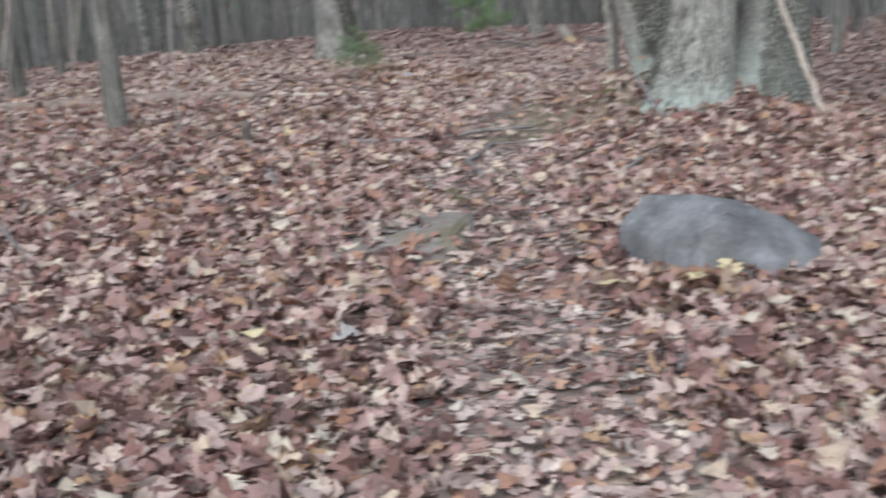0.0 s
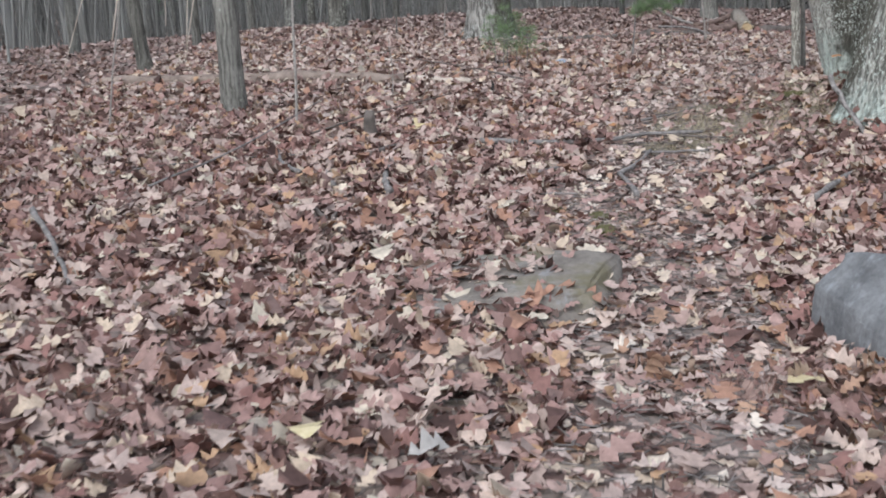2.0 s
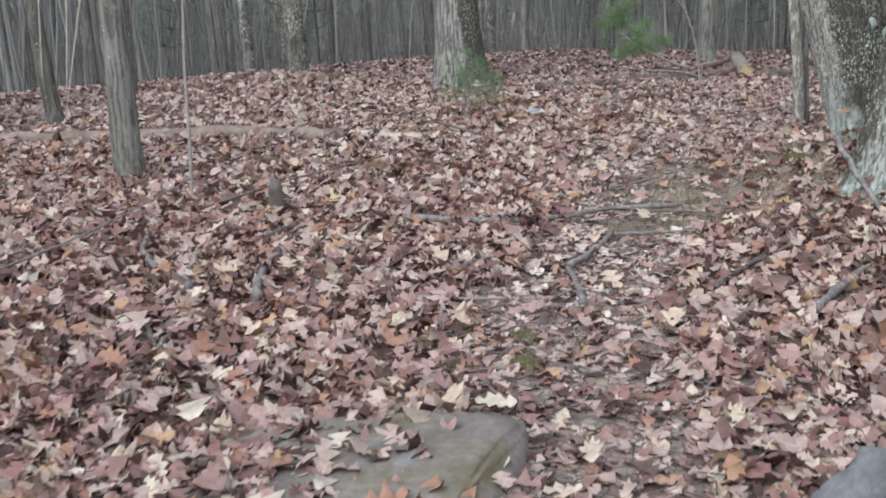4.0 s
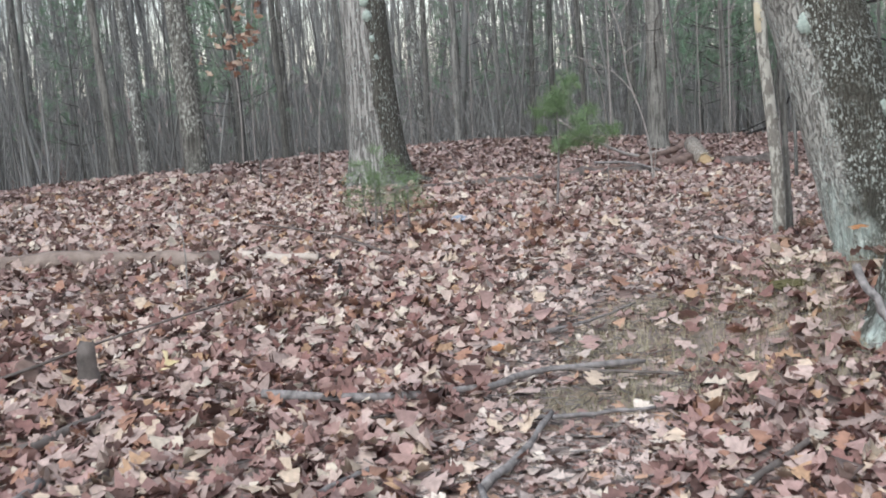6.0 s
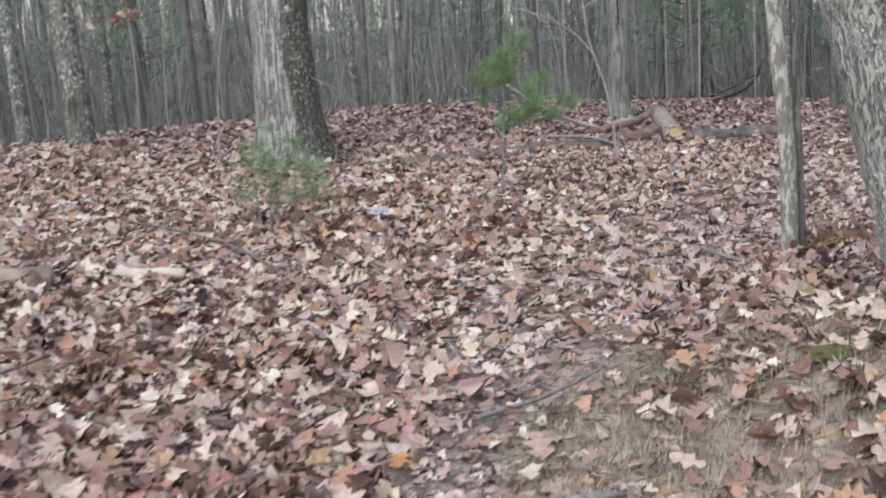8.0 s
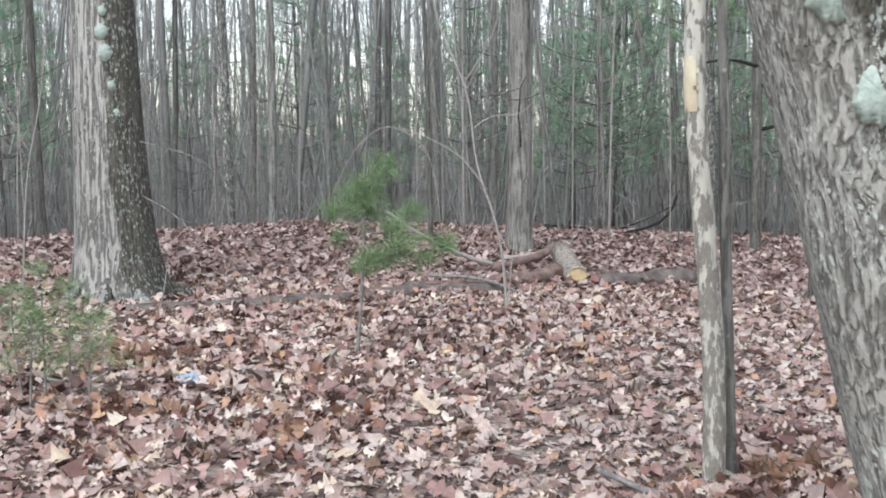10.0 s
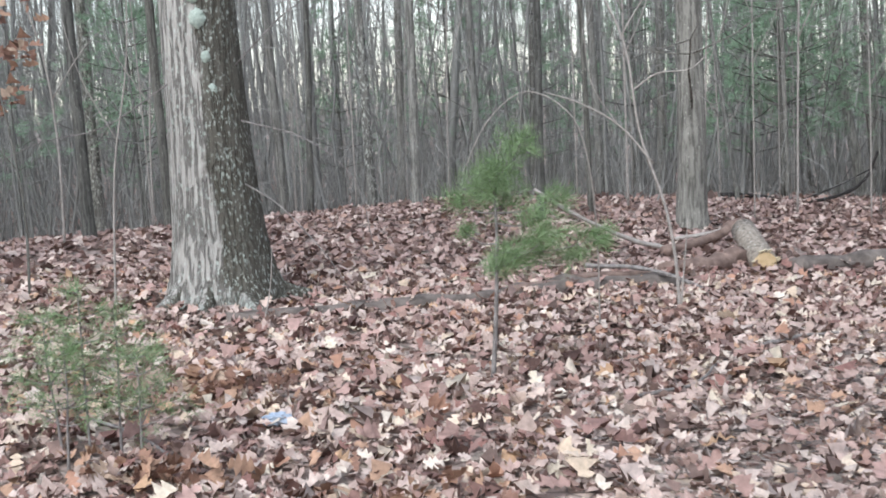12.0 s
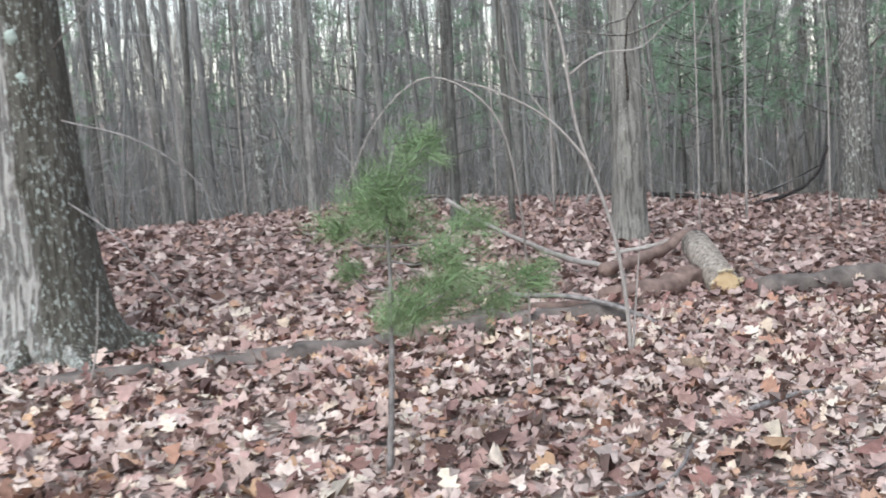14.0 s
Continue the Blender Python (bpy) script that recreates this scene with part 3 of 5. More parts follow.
def oak():
    x, y, rng = -0.95, 15.35, np.random.default_rng(11)
    root = new("oak_tree")
    root.location = (x, y, g(x, y) - 0.08)
    hs = np.r_[0, 0.04, 0.09, 0.16, 0.25, 0.38, 0.55, 0.8, 1.2, 1.7, 2.3, 3.0, 4, 5.5, 7.5, 10, 13, 16]
    line = np.c_[-0.02 * hs, 0.01 * hs, hs]
    line[:, 0] += 0.03 * np.exp(-hs)
    radii = np.interp(hs, [0, 0.09, 0.25, 0.55, 1.2, 2.3, 5, 10, 16], [0.47, 0.40, 0.345, 0.30, 0.262, 0.24, 0.215, 0.16, 0.05])
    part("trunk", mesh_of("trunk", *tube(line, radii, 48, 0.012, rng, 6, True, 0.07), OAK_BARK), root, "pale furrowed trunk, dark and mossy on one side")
    for a, far, size in ((0.2, 0.62, 0.09), (-0.9, 0.58, 0.085), (-2.2, 0.56, 0.085), (3.0, 0.56, 0.08), (1.4, 0.6, 0.09), (-1.55, 0.5, 0.07)):
        d = np.array([math.cos(a), math.sin(a)])
        pts = [(*(d * 0.22), 0.30), (*(d * 0.36), 0.13), (*(d * far), 0.05), (*(d * (far + 0.25)), -0.03)]
        part("root", mesh_of("root", *tube(curve_points(pts, 4), np.linspace(size, 0.03, 13), 10, 0.05, rng), OAK_BARK), root)
    for x_, h, size in ((0.12, 1.45, 0.05), (0.10, 1.66, 0.045), (0.07, 1.90, 0.075), (0.05, 2.05, 0.07), (0.06, 2.2, 0.045), (0.13, 1.2, 0.035), (0.15, 0.95, 0.03)):
        rosette(x_ - 0.02 * h, -math.sqrt(0.255 ** 2 - x_ ** 2) + 0.01 * h, h, size * 0.7, root, rng, math.asin(x_ / 0.255))
    pieces = []
    for _ in range(12):
        h, a = rng.uniform(5, 15), rng.uniform(0, 6.28)
        pieces += twigs((-0.02 * h, 0.01 * h, h), (math.cos(a), math.sin(a), 0.6), rng.uniform(2.5, 4.5), 0.07, rng, 3, 5)
    part("crown", mesh_of("crown", *join(pieces), GREY_BARK), root, "bare leafless limbs and twigs")
    # bare drooping shoots near the foot
    for pts in ([(0.22, -0.1, 1.6), (0.55, -0.3, 1.85), (0.9, -0.4, 2.1), (1.05, -0.4, 2.5)], [(0.25, -0.15, 1.25), (0.7, -0.35, 1.12), (1.0, -0.4, 0.85), (1.1, -0.4, 0.4)],
                [(0.26, -0.2, 0.85), (0.55, -0.5, 0.72), (0.85, -0.6, 0.4), (1.0, -0.6, 0.12)], [(-0.2, -0.2, 1.5), (-0.6, -0.3, 1.25), (-1.1, -0.3, 1.15), (-1.8, -0.3, 0.8)]):
        part("shoot", mesh_of("shoot", *tube(curve_points(pts, 5), np.linspace(0.005, 0.002, 16), 5), GREY_STICK), root, "thin pale bare shoot")
    return tagged(root, "big oak, pale furrowed bark with a dark mossy side", "tree")


oak()

# ---- the clump tree on the bank ----


def clump_tree():
    rng = np.random.default_rng(5)
    root = new("clump_tree")
    ox, oy = 2.6, 8.1
    root.location = (ox, oy, g(ox, oy) - 0.15)
    z0 = root.location.z

    def stem(x, y, lean, table, material, flute, label, bend=0.0):
        hs = np.r_[0, 0.06, 0.14, 0.25, 0.4, 0.6, 0.85, 1.2, 1.6, 2.1, 2.8, 3.6, 4.8, 6.5, 9, 12]
        foot = g(x, y) - 0.34 - z0
        line = np.c_[x - ox + lean[0] * (hs - 0.2) * np.exp(-hs * bend), y - oy + lean[1] * hs, hs + foot]
        radii = np.interp(hs - 0.2, *table)
        return part("trunk", mesh_of("trunk", *tube(line, radii, 44, 0.018, rng, flute, True, 0.10), material), root, label)

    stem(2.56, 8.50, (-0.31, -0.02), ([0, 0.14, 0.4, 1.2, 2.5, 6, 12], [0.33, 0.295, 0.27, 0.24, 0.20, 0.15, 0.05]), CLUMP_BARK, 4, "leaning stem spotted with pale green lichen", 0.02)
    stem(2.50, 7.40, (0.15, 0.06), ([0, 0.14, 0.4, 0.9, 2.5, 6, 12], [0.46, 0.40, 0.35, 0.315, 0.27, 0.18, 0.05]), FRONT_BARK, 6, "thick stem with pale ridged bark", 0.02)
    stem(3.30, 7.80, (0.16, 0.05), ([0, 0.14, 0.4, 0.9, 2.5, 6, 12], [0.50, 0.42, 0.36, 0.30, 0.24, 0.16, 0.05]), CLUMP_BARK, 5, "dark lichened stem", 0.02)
    stem(3.05, 8.75, (0.06, 0.1), ([0, 0.2, 0.9, 2.5, 6, 12], [0.42, 0.34, 0.27, 0.22, 0.15, 0.05]), CLUMP_BARK, 5, "", 0.02)
    pieces = []
    for sx, sy, lx in ((2.5, 8.5, -0.22), (2.7, 7.38, 0.17), (3.3, 7.8, 0.14), (3.05, 8.75, 0.05)):
        for _ in range(5):
            h, a = rng.uniform(5, 11), rng.uniform(0, 6.28)
            pieces += twigs((sx - ox + lx * h, sy - oy, h), (math.cos(a), math.sin(a), 0.6), rng.uniform(2, 3.5), 0.05, rng, 2, 5)
    part("crown", mesh_of("crown", *join(pieces), GREY_BARK), root, "bare leafless limbs and twigs")
    # leafy lichen rosettes on the bark
    for x, y, h, size in ((1.98, 8.27, 1.72, 0.055), (2.06, 8.25, 1.52, 0.048), (1.95, 8.28, 1.85, 0.05), (2.42, 8.24, 1.08, 0.035), (2.54, 8.28, 1.0, 0.05), (2.36, 8.22, 0.9, 0.03)):
        rosette(x - ox, y - oy + 0.012, h - z0, size, root, rng, -0.1)
    return tagged(root, "leaning clump of lichened old stems on a low bank", "tree")


clump_tree()
stick("leaning_branch", [(2.02, 7.35, 0.34), (2.10, 7.12, 0.16), (2.20, 6.90, 0.0)], 0.022, GREY_STICK, "dead grey branch leaning against the bank", "branch")
stick("leaning_branch", [(3.62, 7.1, 0.0), (3.45, 7.2, 0.45), (3.2, 7.3, 1.1), (3.0, 7.32, 1.9)], 0.03, BLEACHED, "pale dead branch leaning on the clump tree", "branch")

# ---- the pair of thin trunks past the bank ----


def broken_trunk():
    x, y, rng = 2.36, 10.5, np.random.default_rng(21)
    root = new("snag")
    root.location = (x, y, g(x, y) - 0.05)
    hs = np.r_[0, 0.05, 0.15, 0.35, 0.6, 0.9, 1.2, 1.45, 1.6, 1.75, 2.4, 3.0, 4.0, 5.5]

    def at(h):
        return np.c_[-0.042 * h + 0.02 * np.sin(h * 3), 0.0 * h, h]

    part("trunk", mesh_of("trunk", *tube(at(hs), np.interp(hs, [0, 0.15, 1.35, 1.75, 3, 5.5], [0.052, 0.044, 0.039, 0.038, 0.035, 0.02]), 18, 0.04, rng), SNAG_BARK), root)
    sv, sf = tube(at(np.linspace(1.50, 1.70, 14)), 0.042 * np.sin(np.linspace(0.35, 2.8, 14)) ** 0.08, 22, 0.015, rng, 0, False)
    left = [-0.9 * (v[0] + 0.042 * v[2] - 0.02 * math.sin(3 * v[2])) - 0.35 * v[1] for v in sv]
    sf = [f for f in sf if np.mean([left[k] for k in f]) > 0.010 + 0.016 * rng.uniform()]
    part("scar", mesh_of("scar", sv, sf, SCAR_WOOD), root, "bare yellow wood where bark has peeled")
    return tagged(root, "thin pale dead trunk with peeling bark", "tree")


broken_trunk()
bare_tree("young_tree", 2.465, 10.62, 0.024, 8.0, GREY_BARK, "thin dark young trunk beside the pale snag", (-0.05, 0.0), 31, 1.25, 10, limbs=5)
stick("fallen_branch", [(2.25, 10.3, 0.0), (2.1, 10.5, 0.05), (1.95, 10.7, 0.10)], 0.018, GREY_STICK, "short dead branch propped at the snag's foot", "branch")

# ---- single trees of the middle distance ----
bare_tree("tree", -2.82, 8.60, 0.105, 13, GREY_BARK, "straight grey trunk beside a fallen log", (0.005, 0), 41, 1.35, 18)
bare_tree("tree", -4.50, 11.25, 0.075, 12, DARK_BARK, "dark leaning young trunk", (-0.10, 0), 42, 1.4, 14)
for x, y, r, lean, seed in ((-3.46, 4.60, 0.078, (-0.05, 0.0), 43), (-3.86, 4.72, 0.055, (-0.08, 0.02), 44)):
    t = bare_tree("tree", x, y, r, 11, BLACK_BASE_BARK, "young grey trunk with a dark foot", lean, seed, 1.5, 16, "paired young trunks")
    rng = np.random.default_rng(seed)
    hs = np.r_[0, 0.06, 0.14, 0.24, 0.33]
    foot = np.c_[lean[0] * hs, lean[1] * hs, hs]
    # near-black sleeve round the lowest third of a metre
    part("blackened_foot", mesh_of("blackened_foot", *tube(foot, r * np.r_[2.0, 1.7, 1.4, 1.2, 1.02], 18, 0.10, rng, 4), BLACK_BARK), t, "near-black bark round the foot")
    for a in (0.3, 2.4, 4.2):
        d = np.array([math.cos(a), math.sin(a)])
        part("root", mesh_of("root", *tube(curve_points([(*(d * r), 0.16), (*(d * r * 2.2), 0.07), (*(d * r * 4), 0.0)], 4), np.linspace(r * 0.5, 0.015, 9), 8, 0.08, rng), BLACK_BARK), t)

MIDDLE = [
    # x, y, radius, height, bark, lean, flare
    (2.55, 19.30, 0.155, 16, "grey", 0.0, 1.4), (5.55, 22.9, 0.20, 17, "spotted", -0.02, 1.3), (5.38, 20.0, 0.085, 14, "dark", 0.0, 1.2),
    (4.70, 16.16, 0.026, 6, "dark", 0.0, 1.2), (1.11, 19.6, 0.060, 13, "dark", 0.0, 1.2), (1.62, 20.5, 0.045, 12, "dark", -0.03, 1.2),
    (-0.97, 22.2, 0.085, 15, "spotted", -0.03, 1.3), (-2.90, 20.3, 0.075, 14, "dark", -0.01, 1.3), (-1.60, 21.5, 0.055, 14, "dark", 0.02, 1.2),
    (0.34, 22.3, 0.065, 14, "dark", -0.02, 1.2), (-4.26, 17.7, 0.095, 15, "spotted", -0.06, 1.3), (-3.31, 16.7, 0.155, 16, "spotted", -0.04, 1.3),
    (-3.24, 18.9, 0.085, 15, "dark", 0.0, 1.3), (-0.35, 21.5, 0.080, 15, "grey", 0.0, 1.2), (-4.75, 14.05, 0.065, 13, "dark", 0.0, 1.3),
    (5.90, 26.5, 0.11, 16, "grey", -0.16, 1.2), (6.20, 27.0, 0.10, 16, "grey", -0.07, 1.2), (3.55, 23.2, 0.045, 12, "dark", -0.12, 1.2),
    (4.40, 24.5, 0.05, 13, "grey", -0.02, 1.2), (-2.35, 23.5, 0.09, 15, "grey", -0.03, 1.2), (-5.6, 20.5, 0.10, 15, "grey", -0.05, 1.3),
    (-6.4, 17.0, 0.09, 15, "grey", -0.03, 1.3), (-6.0, 13.0, 0.08, 14, "dark", 0.0, 1.3), (-7.2, 10.2, 0.10, 15, "grey", 0.02, 1.3),
    (7.1, 21.5, 0.10, 15, "grey", 0.02, 1.3), (7.8, 17.5, 0.07, 14, "dark", 0.0, 1.3), (6.2, 14.0, 0.09, 14, "grey", 0.03, 1.3),
    (-5.3, 24.5, 0.12, 16, "spotted", 0.0, 1.3), (1.9, 25.5, 0.09, 15, "grey", -0.03, 1.2), (0.9, 26.5, 0.08, 15, "dark", 0.02, 1.2),
    (-3.9, 26.0, 0.09, 15, "dark", 0.0, 1.2), (3.0, 28.0, 0.11, 16, "grey", 0.0, 1.2), (8.6, 25.0, 0.12, 16, "spotted", 0.0, 1.2),
    (-1.3, 27.5, 0.10, 16, "grey", 0.02, 1.2), (7.4, 28.5, 0.10, 16, "dark", 0.0, 1.2), (-7.6, 22.0, 0.11, 16, "dark", 0.0, 1.2),
    (-5.2, 8.6, 0.05, 9, "dark", 0.04, 1.3), (-6.6, 6.0, 0.09, 14, "grey", 0.0, 1.4), (5.9, 9.5, 0.10, 15, "grey", 0.02, 1.4), (5.2, 4.4, 0.11, 15, "dark", 0.0, 1.4),
    (-3.4, -5.0, 0.12, 15, "grey", 0.0, 1.4), (3.6, -6.5, 0.14, 16, "grey", 0.0, 1.4), (-7.5, -2.5, 0.12, 15, "dark", 0.0, 1.4), (7.5, -1.5, 0.12, 15, "grey", 0.0, 1.4),
]
BARKS = {"grey": (GREY_BARK, "grey-barked bare forest tree among dead leaves"), "dark": (DARK_BARK, "slim dark-barked bare tree among dead leaves"),
         "spotted": (SPOTTED_BARK, "dark trunk patched with pale lichen spots")}
for k, (x, y, r, tall, kind, lean, flare) in enumerate(MIDDLE):
    middle_tree = bare_tree("tree", x, y, r * (0.88 if k < 2 or y < 18 else 0.7), tall, BARKS[kind][0], BARKS[kind][1], (lean, 0.0), 100 + k, flare, 14 if r > 0.06 else 9, "bare forest trees", limbs_from=1.1, limbs=7)
    if k == 2:  # long dead side branches of a dark conifer stem
        for pts in ([(0.05, 0, 1.98), (0.45, -0.1, 2.04), (0.85, -0.1, 2.02), (1.3, -0.1, 1.86)], [(0.05, 0, 1.48), (0.3, -0.1, 1.52), (0.52, -0.1, 1.44), (0.66, -0.1, 1.24)],
                    [(0.0, 0, 2.5), (0.3, -0.2, 2.66), (0.7, -0.3, 2.74)], [(0.0, 0, 2.2), (-0.4, -0.2, 2.26), (-0.9, -0.2, 2.2)]):
            part("branch", mesh_of("branch", *tube(curve_points(pts, 5), np.linspace(0.022, 0.009, 5 * (len(pts) - 1) + 1), 6), BLACK_BARK), middle_tree, "dead dark side branch")

# ---- bare saplings ----


def sapling(x, y, lines, label, material=TWIG, category="sapling"):
    """A bare sapling: a stem and its twigs, each a line of (dx, dy, height) with a radius at its foot."""
    root = new("sapling")
    root.location = (x, y, g(x, y) - 0.02)
    for i, (r, pts) in enumerate(lines):
        r *= 0.65
        line = curve_points(pts, 5)
        part("stem" if i == 0 else "twig", mesh_of("stem" if i == 0 else "twig", *tube(line, np.linspace(r, r * 0.4, len(line)), 7, 0.04, np.random.default_rng(i + int(x * 10) % 7)), material), root)
    return tagged(root, label, category)


sapling(2.02, 15.2, [(0.019, [(0, 0, 0), (-0.02, 0, 0.35), (-0.08, 0, 0.7), (-0.22, 0, 1.15), (-0.30, 0, 1.7), (-0.52, 0.1, 2.3), (-0.6, 0.1, 3.2)]),
                     (0.011, [(0.0, -0.02, 0), (0.03, -0.02, 0.3), (0.06, -0.02, 0.6)]), (0.012, [(-0.14, 0, 0.95), (-0.35, 0, 1.2), (-0.6, 0, 1.35), (-0.8, 0, 1.42)]),
                     (0.009, [(-0.26, 0, 1.4), (-0.1, 0, 1.5), (0.1, 0, 1.52), (0.25, 0, 1.65)]), (0.008, [(-0.31, 0, 1.75), (-0.1, 0, 2.1), (0, 0, 2.5)]),
                     (0.006, [(-0.35, 0, 1.2), (-0.5, 0, 1.45), (-0.55, 0, 1.8)])], "slender pale bare sapling with forked twigs")
sapling(1.50, 14.6, [(0.009, [(0, 0, 0), (0.0, -0.1, 0.5), (-0.03, -0.3, 0.95), (-0.12, -0.4, 1.28), (-0.36, -0.4, 1.43), (-0.58, -0.4, 1.28), (-0.74, -0.4, 0.98)])], "thin bare sapling bent over in an arch")
sapling(-2.09, 7.75, [(0.021, [(0, 0, 0), (0.02, 0, 0.4), (0.03, 0, 0.9), (0.06, 0, 1.5), (0.04, 0, 2.4), (0.1, 0, 3.6)]), (0.008, [(0.05, 0, 1.3), (0.25, 0, 1.7), (0.35, 0, 2.3)])], "thin pale grey sapling stem")
sapling(-1.55, 9.6, [(0.011, [(0, 0, 0), (0.01, 0, 0.3), (-0.02, 0, 0.62)])], "short thin broken sapling")
sapling(-1.55, 15.0, [(0.013, [(0, 0, 0), (0.03, 0, 0.5), (0.08, 0, 1.0), (0.2, 0, 1.6), (0.25, 0, 2.3)]), (0.006, [(0.1, 0, 1.1), (-0.1, 0, 1.5), (-0.2, 0, 1.9)])], "thin bare sapling beside the big oak")
sapling(-2.25, 15.3, [(0.016, [(0, 0, 0), (0.02, 0, 0.6), (-0.04, 0, 1.2), (-0.15, 0, 1.8), (-0.3, 0, 2.6)]), (0.007, [(0, 0, 0.9), (-0.3, 0, 1.3), (-0.6, 0, 1.9)])], "thin dark bare sapling", DARK_BARK)
sapling(-0.50, 14.6, [(0.008, [(0, 0, 0), (0.06, 0, 0.25), (0.09, 0, 0.5)])], "short bare sapling at the oak's foot")
sapling(-3.6, 7.6, [(0.013, [(0, 0, 0), (0.08, 0, 0.5), (0.2, 0, 1.1), (0.26, 0, 1.8), (0.4, 0, 2.8)])], "leaning pale dead sapling")
sapling(-2.95, 17.6, [(0.02, [(0, 0, 0), (0.02, 0, 0.9), (-0.05, 0, 1.7), (-0.3, 0, 2.6), (-0.35, 0, 3.6)]), (0.009, [(0, 0, 1.3), (0.3, 0, 1.7), (0.6, 0, 1.95)]), (0.008, [(-0.2, 0, 2.2), (-0.5, 0, 2.3), (-0.7, 0, 2.1)])], "bare sapling keeping a few dry orange leaves")
SAPLING_SPOTS = np.random.default_rng(77)
for k in range(46):
    x, y = SAPLING_SPOTS.uniform(-7, 8), SAPLING_SPOTS.uniform(19, 29)
    bend, r = SAPLING_SPOTS.normal(0, 0.09), SAPLING_SPOTS.uniform(0.012, 0.026)
    tall = SAPLING_SPOTS.uniform(2.5, 5.5)
    sapling(x, y, [(r, [(0, 0, 0), (bend * 0.3, 0, tall * 0.3), (bend, 0.05, tall * 0.6), (bend * 2.5, 0.1, tall)]),
                   (r * 0.5, [(bend * 0.3, 0, tall * 0.35), (0.3, 0, tall * 0.5), (0.45, 0.1, tall * 0.75)]),
                   (r * 0.5, [(bend * 0.6, 0, tall * 0.45), (-0.3, 0, tall * 0.6), (-0.5, 0.1, tall * 0.7)])],
            "thin bare understorey sapling", TWIG if k % 3 else DARK_BARK)["group"] = "understorey saplings"


def hanging_twigs():
    """Drooping dead twig ends under the straight grey trunk's lowest limb."""
    root = new("dead_limb")
    root.location = (-2.9, 8.5, g(-2.9, 8.5) + 1.7)
    lines = [(0.012, [(0, 0, 0.1), (-0.3, -0.2, 0.15), (-0.6, -0.3, -0.1), (-0.7, -0.3, -0.5), (-0.82, -0.3, -1.0)]), (0.007, [(-0.3, -0.2, 0.15), (-0.32, -0.25, -0.3), (-0.36, -0.25, -0.9)]),
             (0.007, [(-0.15, -0.1, 0.12), (-0.12, -0.25, -0.35), (-0.2, -0.25, -1.1)]), (0.007, [(0, 0, 0.1), (-0.05, -0.2, -0.4), (-0.22, -0.25, -1.2)]), (0.006, [(-0.6, -0.3, -0.1), (-0.9, -0.3, -0.35), (-1.3, -0.3, -1.3)])]
    for r, pts in lines:
        line = curve_points(pts, 5)
        part("twig", mesh_of("twig", *tube(line, np.linspace(r, r * 0.6, len(line)), 6), BLEACHED), root)
    return tagged(root, "dead pale twigs drooping from a grey trunk", "branch")


hanging_twigs()

# ---- fallen logs and sticks ----
stick("log", [(-4.6, 10.1), (-3.4, 10.38), (-2.4, 10.5), (-1.56, 10.52)], 0.074, LOG_WOOD, "long grey-brown fallen log bedded in leaves", "log", end=1.0, sides=16, offset=0.6)
stick("log", [(-1.46, 10.78), (-1.15, 10.74), (-0.88, 10.70)], 0.038, BLEACHED, "short bleached piece of split log", "log", end=0.75, sides=12, offset=1.5)
stick("log", [(-0.75, 14.62), (0.0, 14.93), (0.66, 15.28), (1.3, 15.75), (2.1, 16.0)], 0.062, DEAD_WOOD, "long thin fallen log sunk in leaves", "log", end=1.4, sides=14, offset=0.35)
stick("branch", [(0.95, 15.5, 0.05), (1.5, 15.92, 0.07), (2.05, 16.15, 0.05)], 0.035, RED_WOOD, "dark fallen branch along the log", "branch", sides=10)
stick("branch", [(1.45, 16.1, 0.12), (1.9, 15.95, 0.13), (2.3, 15.75, 0.02)], 0.018, GREY_STICK, "thin grey branch across the log", "branch")
stick("log", [(2.02, 16.40), (2.4, 16.72), (2.68, 16.98)], 0.085, RED_WOOD, "reddish rotting log in the pile", "log", end=0.9, sides=14, offset=0.6)
stick("log", [(2.98, 16.7), (3.45, 16.95), (3.95, 17.15)], 0.085, DEAD_WOOD, "grey mossy fallen log", "log", end=0.85, sides=14, offset=0.55)
stick("log", [(2.1, 17.4, 0.05), (2.5, 17.8, 0.08), (2.85, 18.1, 0.2)], 0.05, RED_WOOD, "dark rotten branch behind the log pile", "branch", sides=10)
stick("branch", [(2.30, 17.6, 0.02), (1.9, 17.45, 0.14), (1.5, 17.25, 0.32), (1.1, 17.07, 0.58)], 0.023, TWIG, "long pale broken branch propped off the ground", "branch", sides=9)
stick("branch", [(2.25, 18.3, 0.02), (2.6, 18.2, 0.10), (2.85, 18.1, 0.22)], 0.022, TWIG, "splintered orange-brown branch behind logs", "branch")


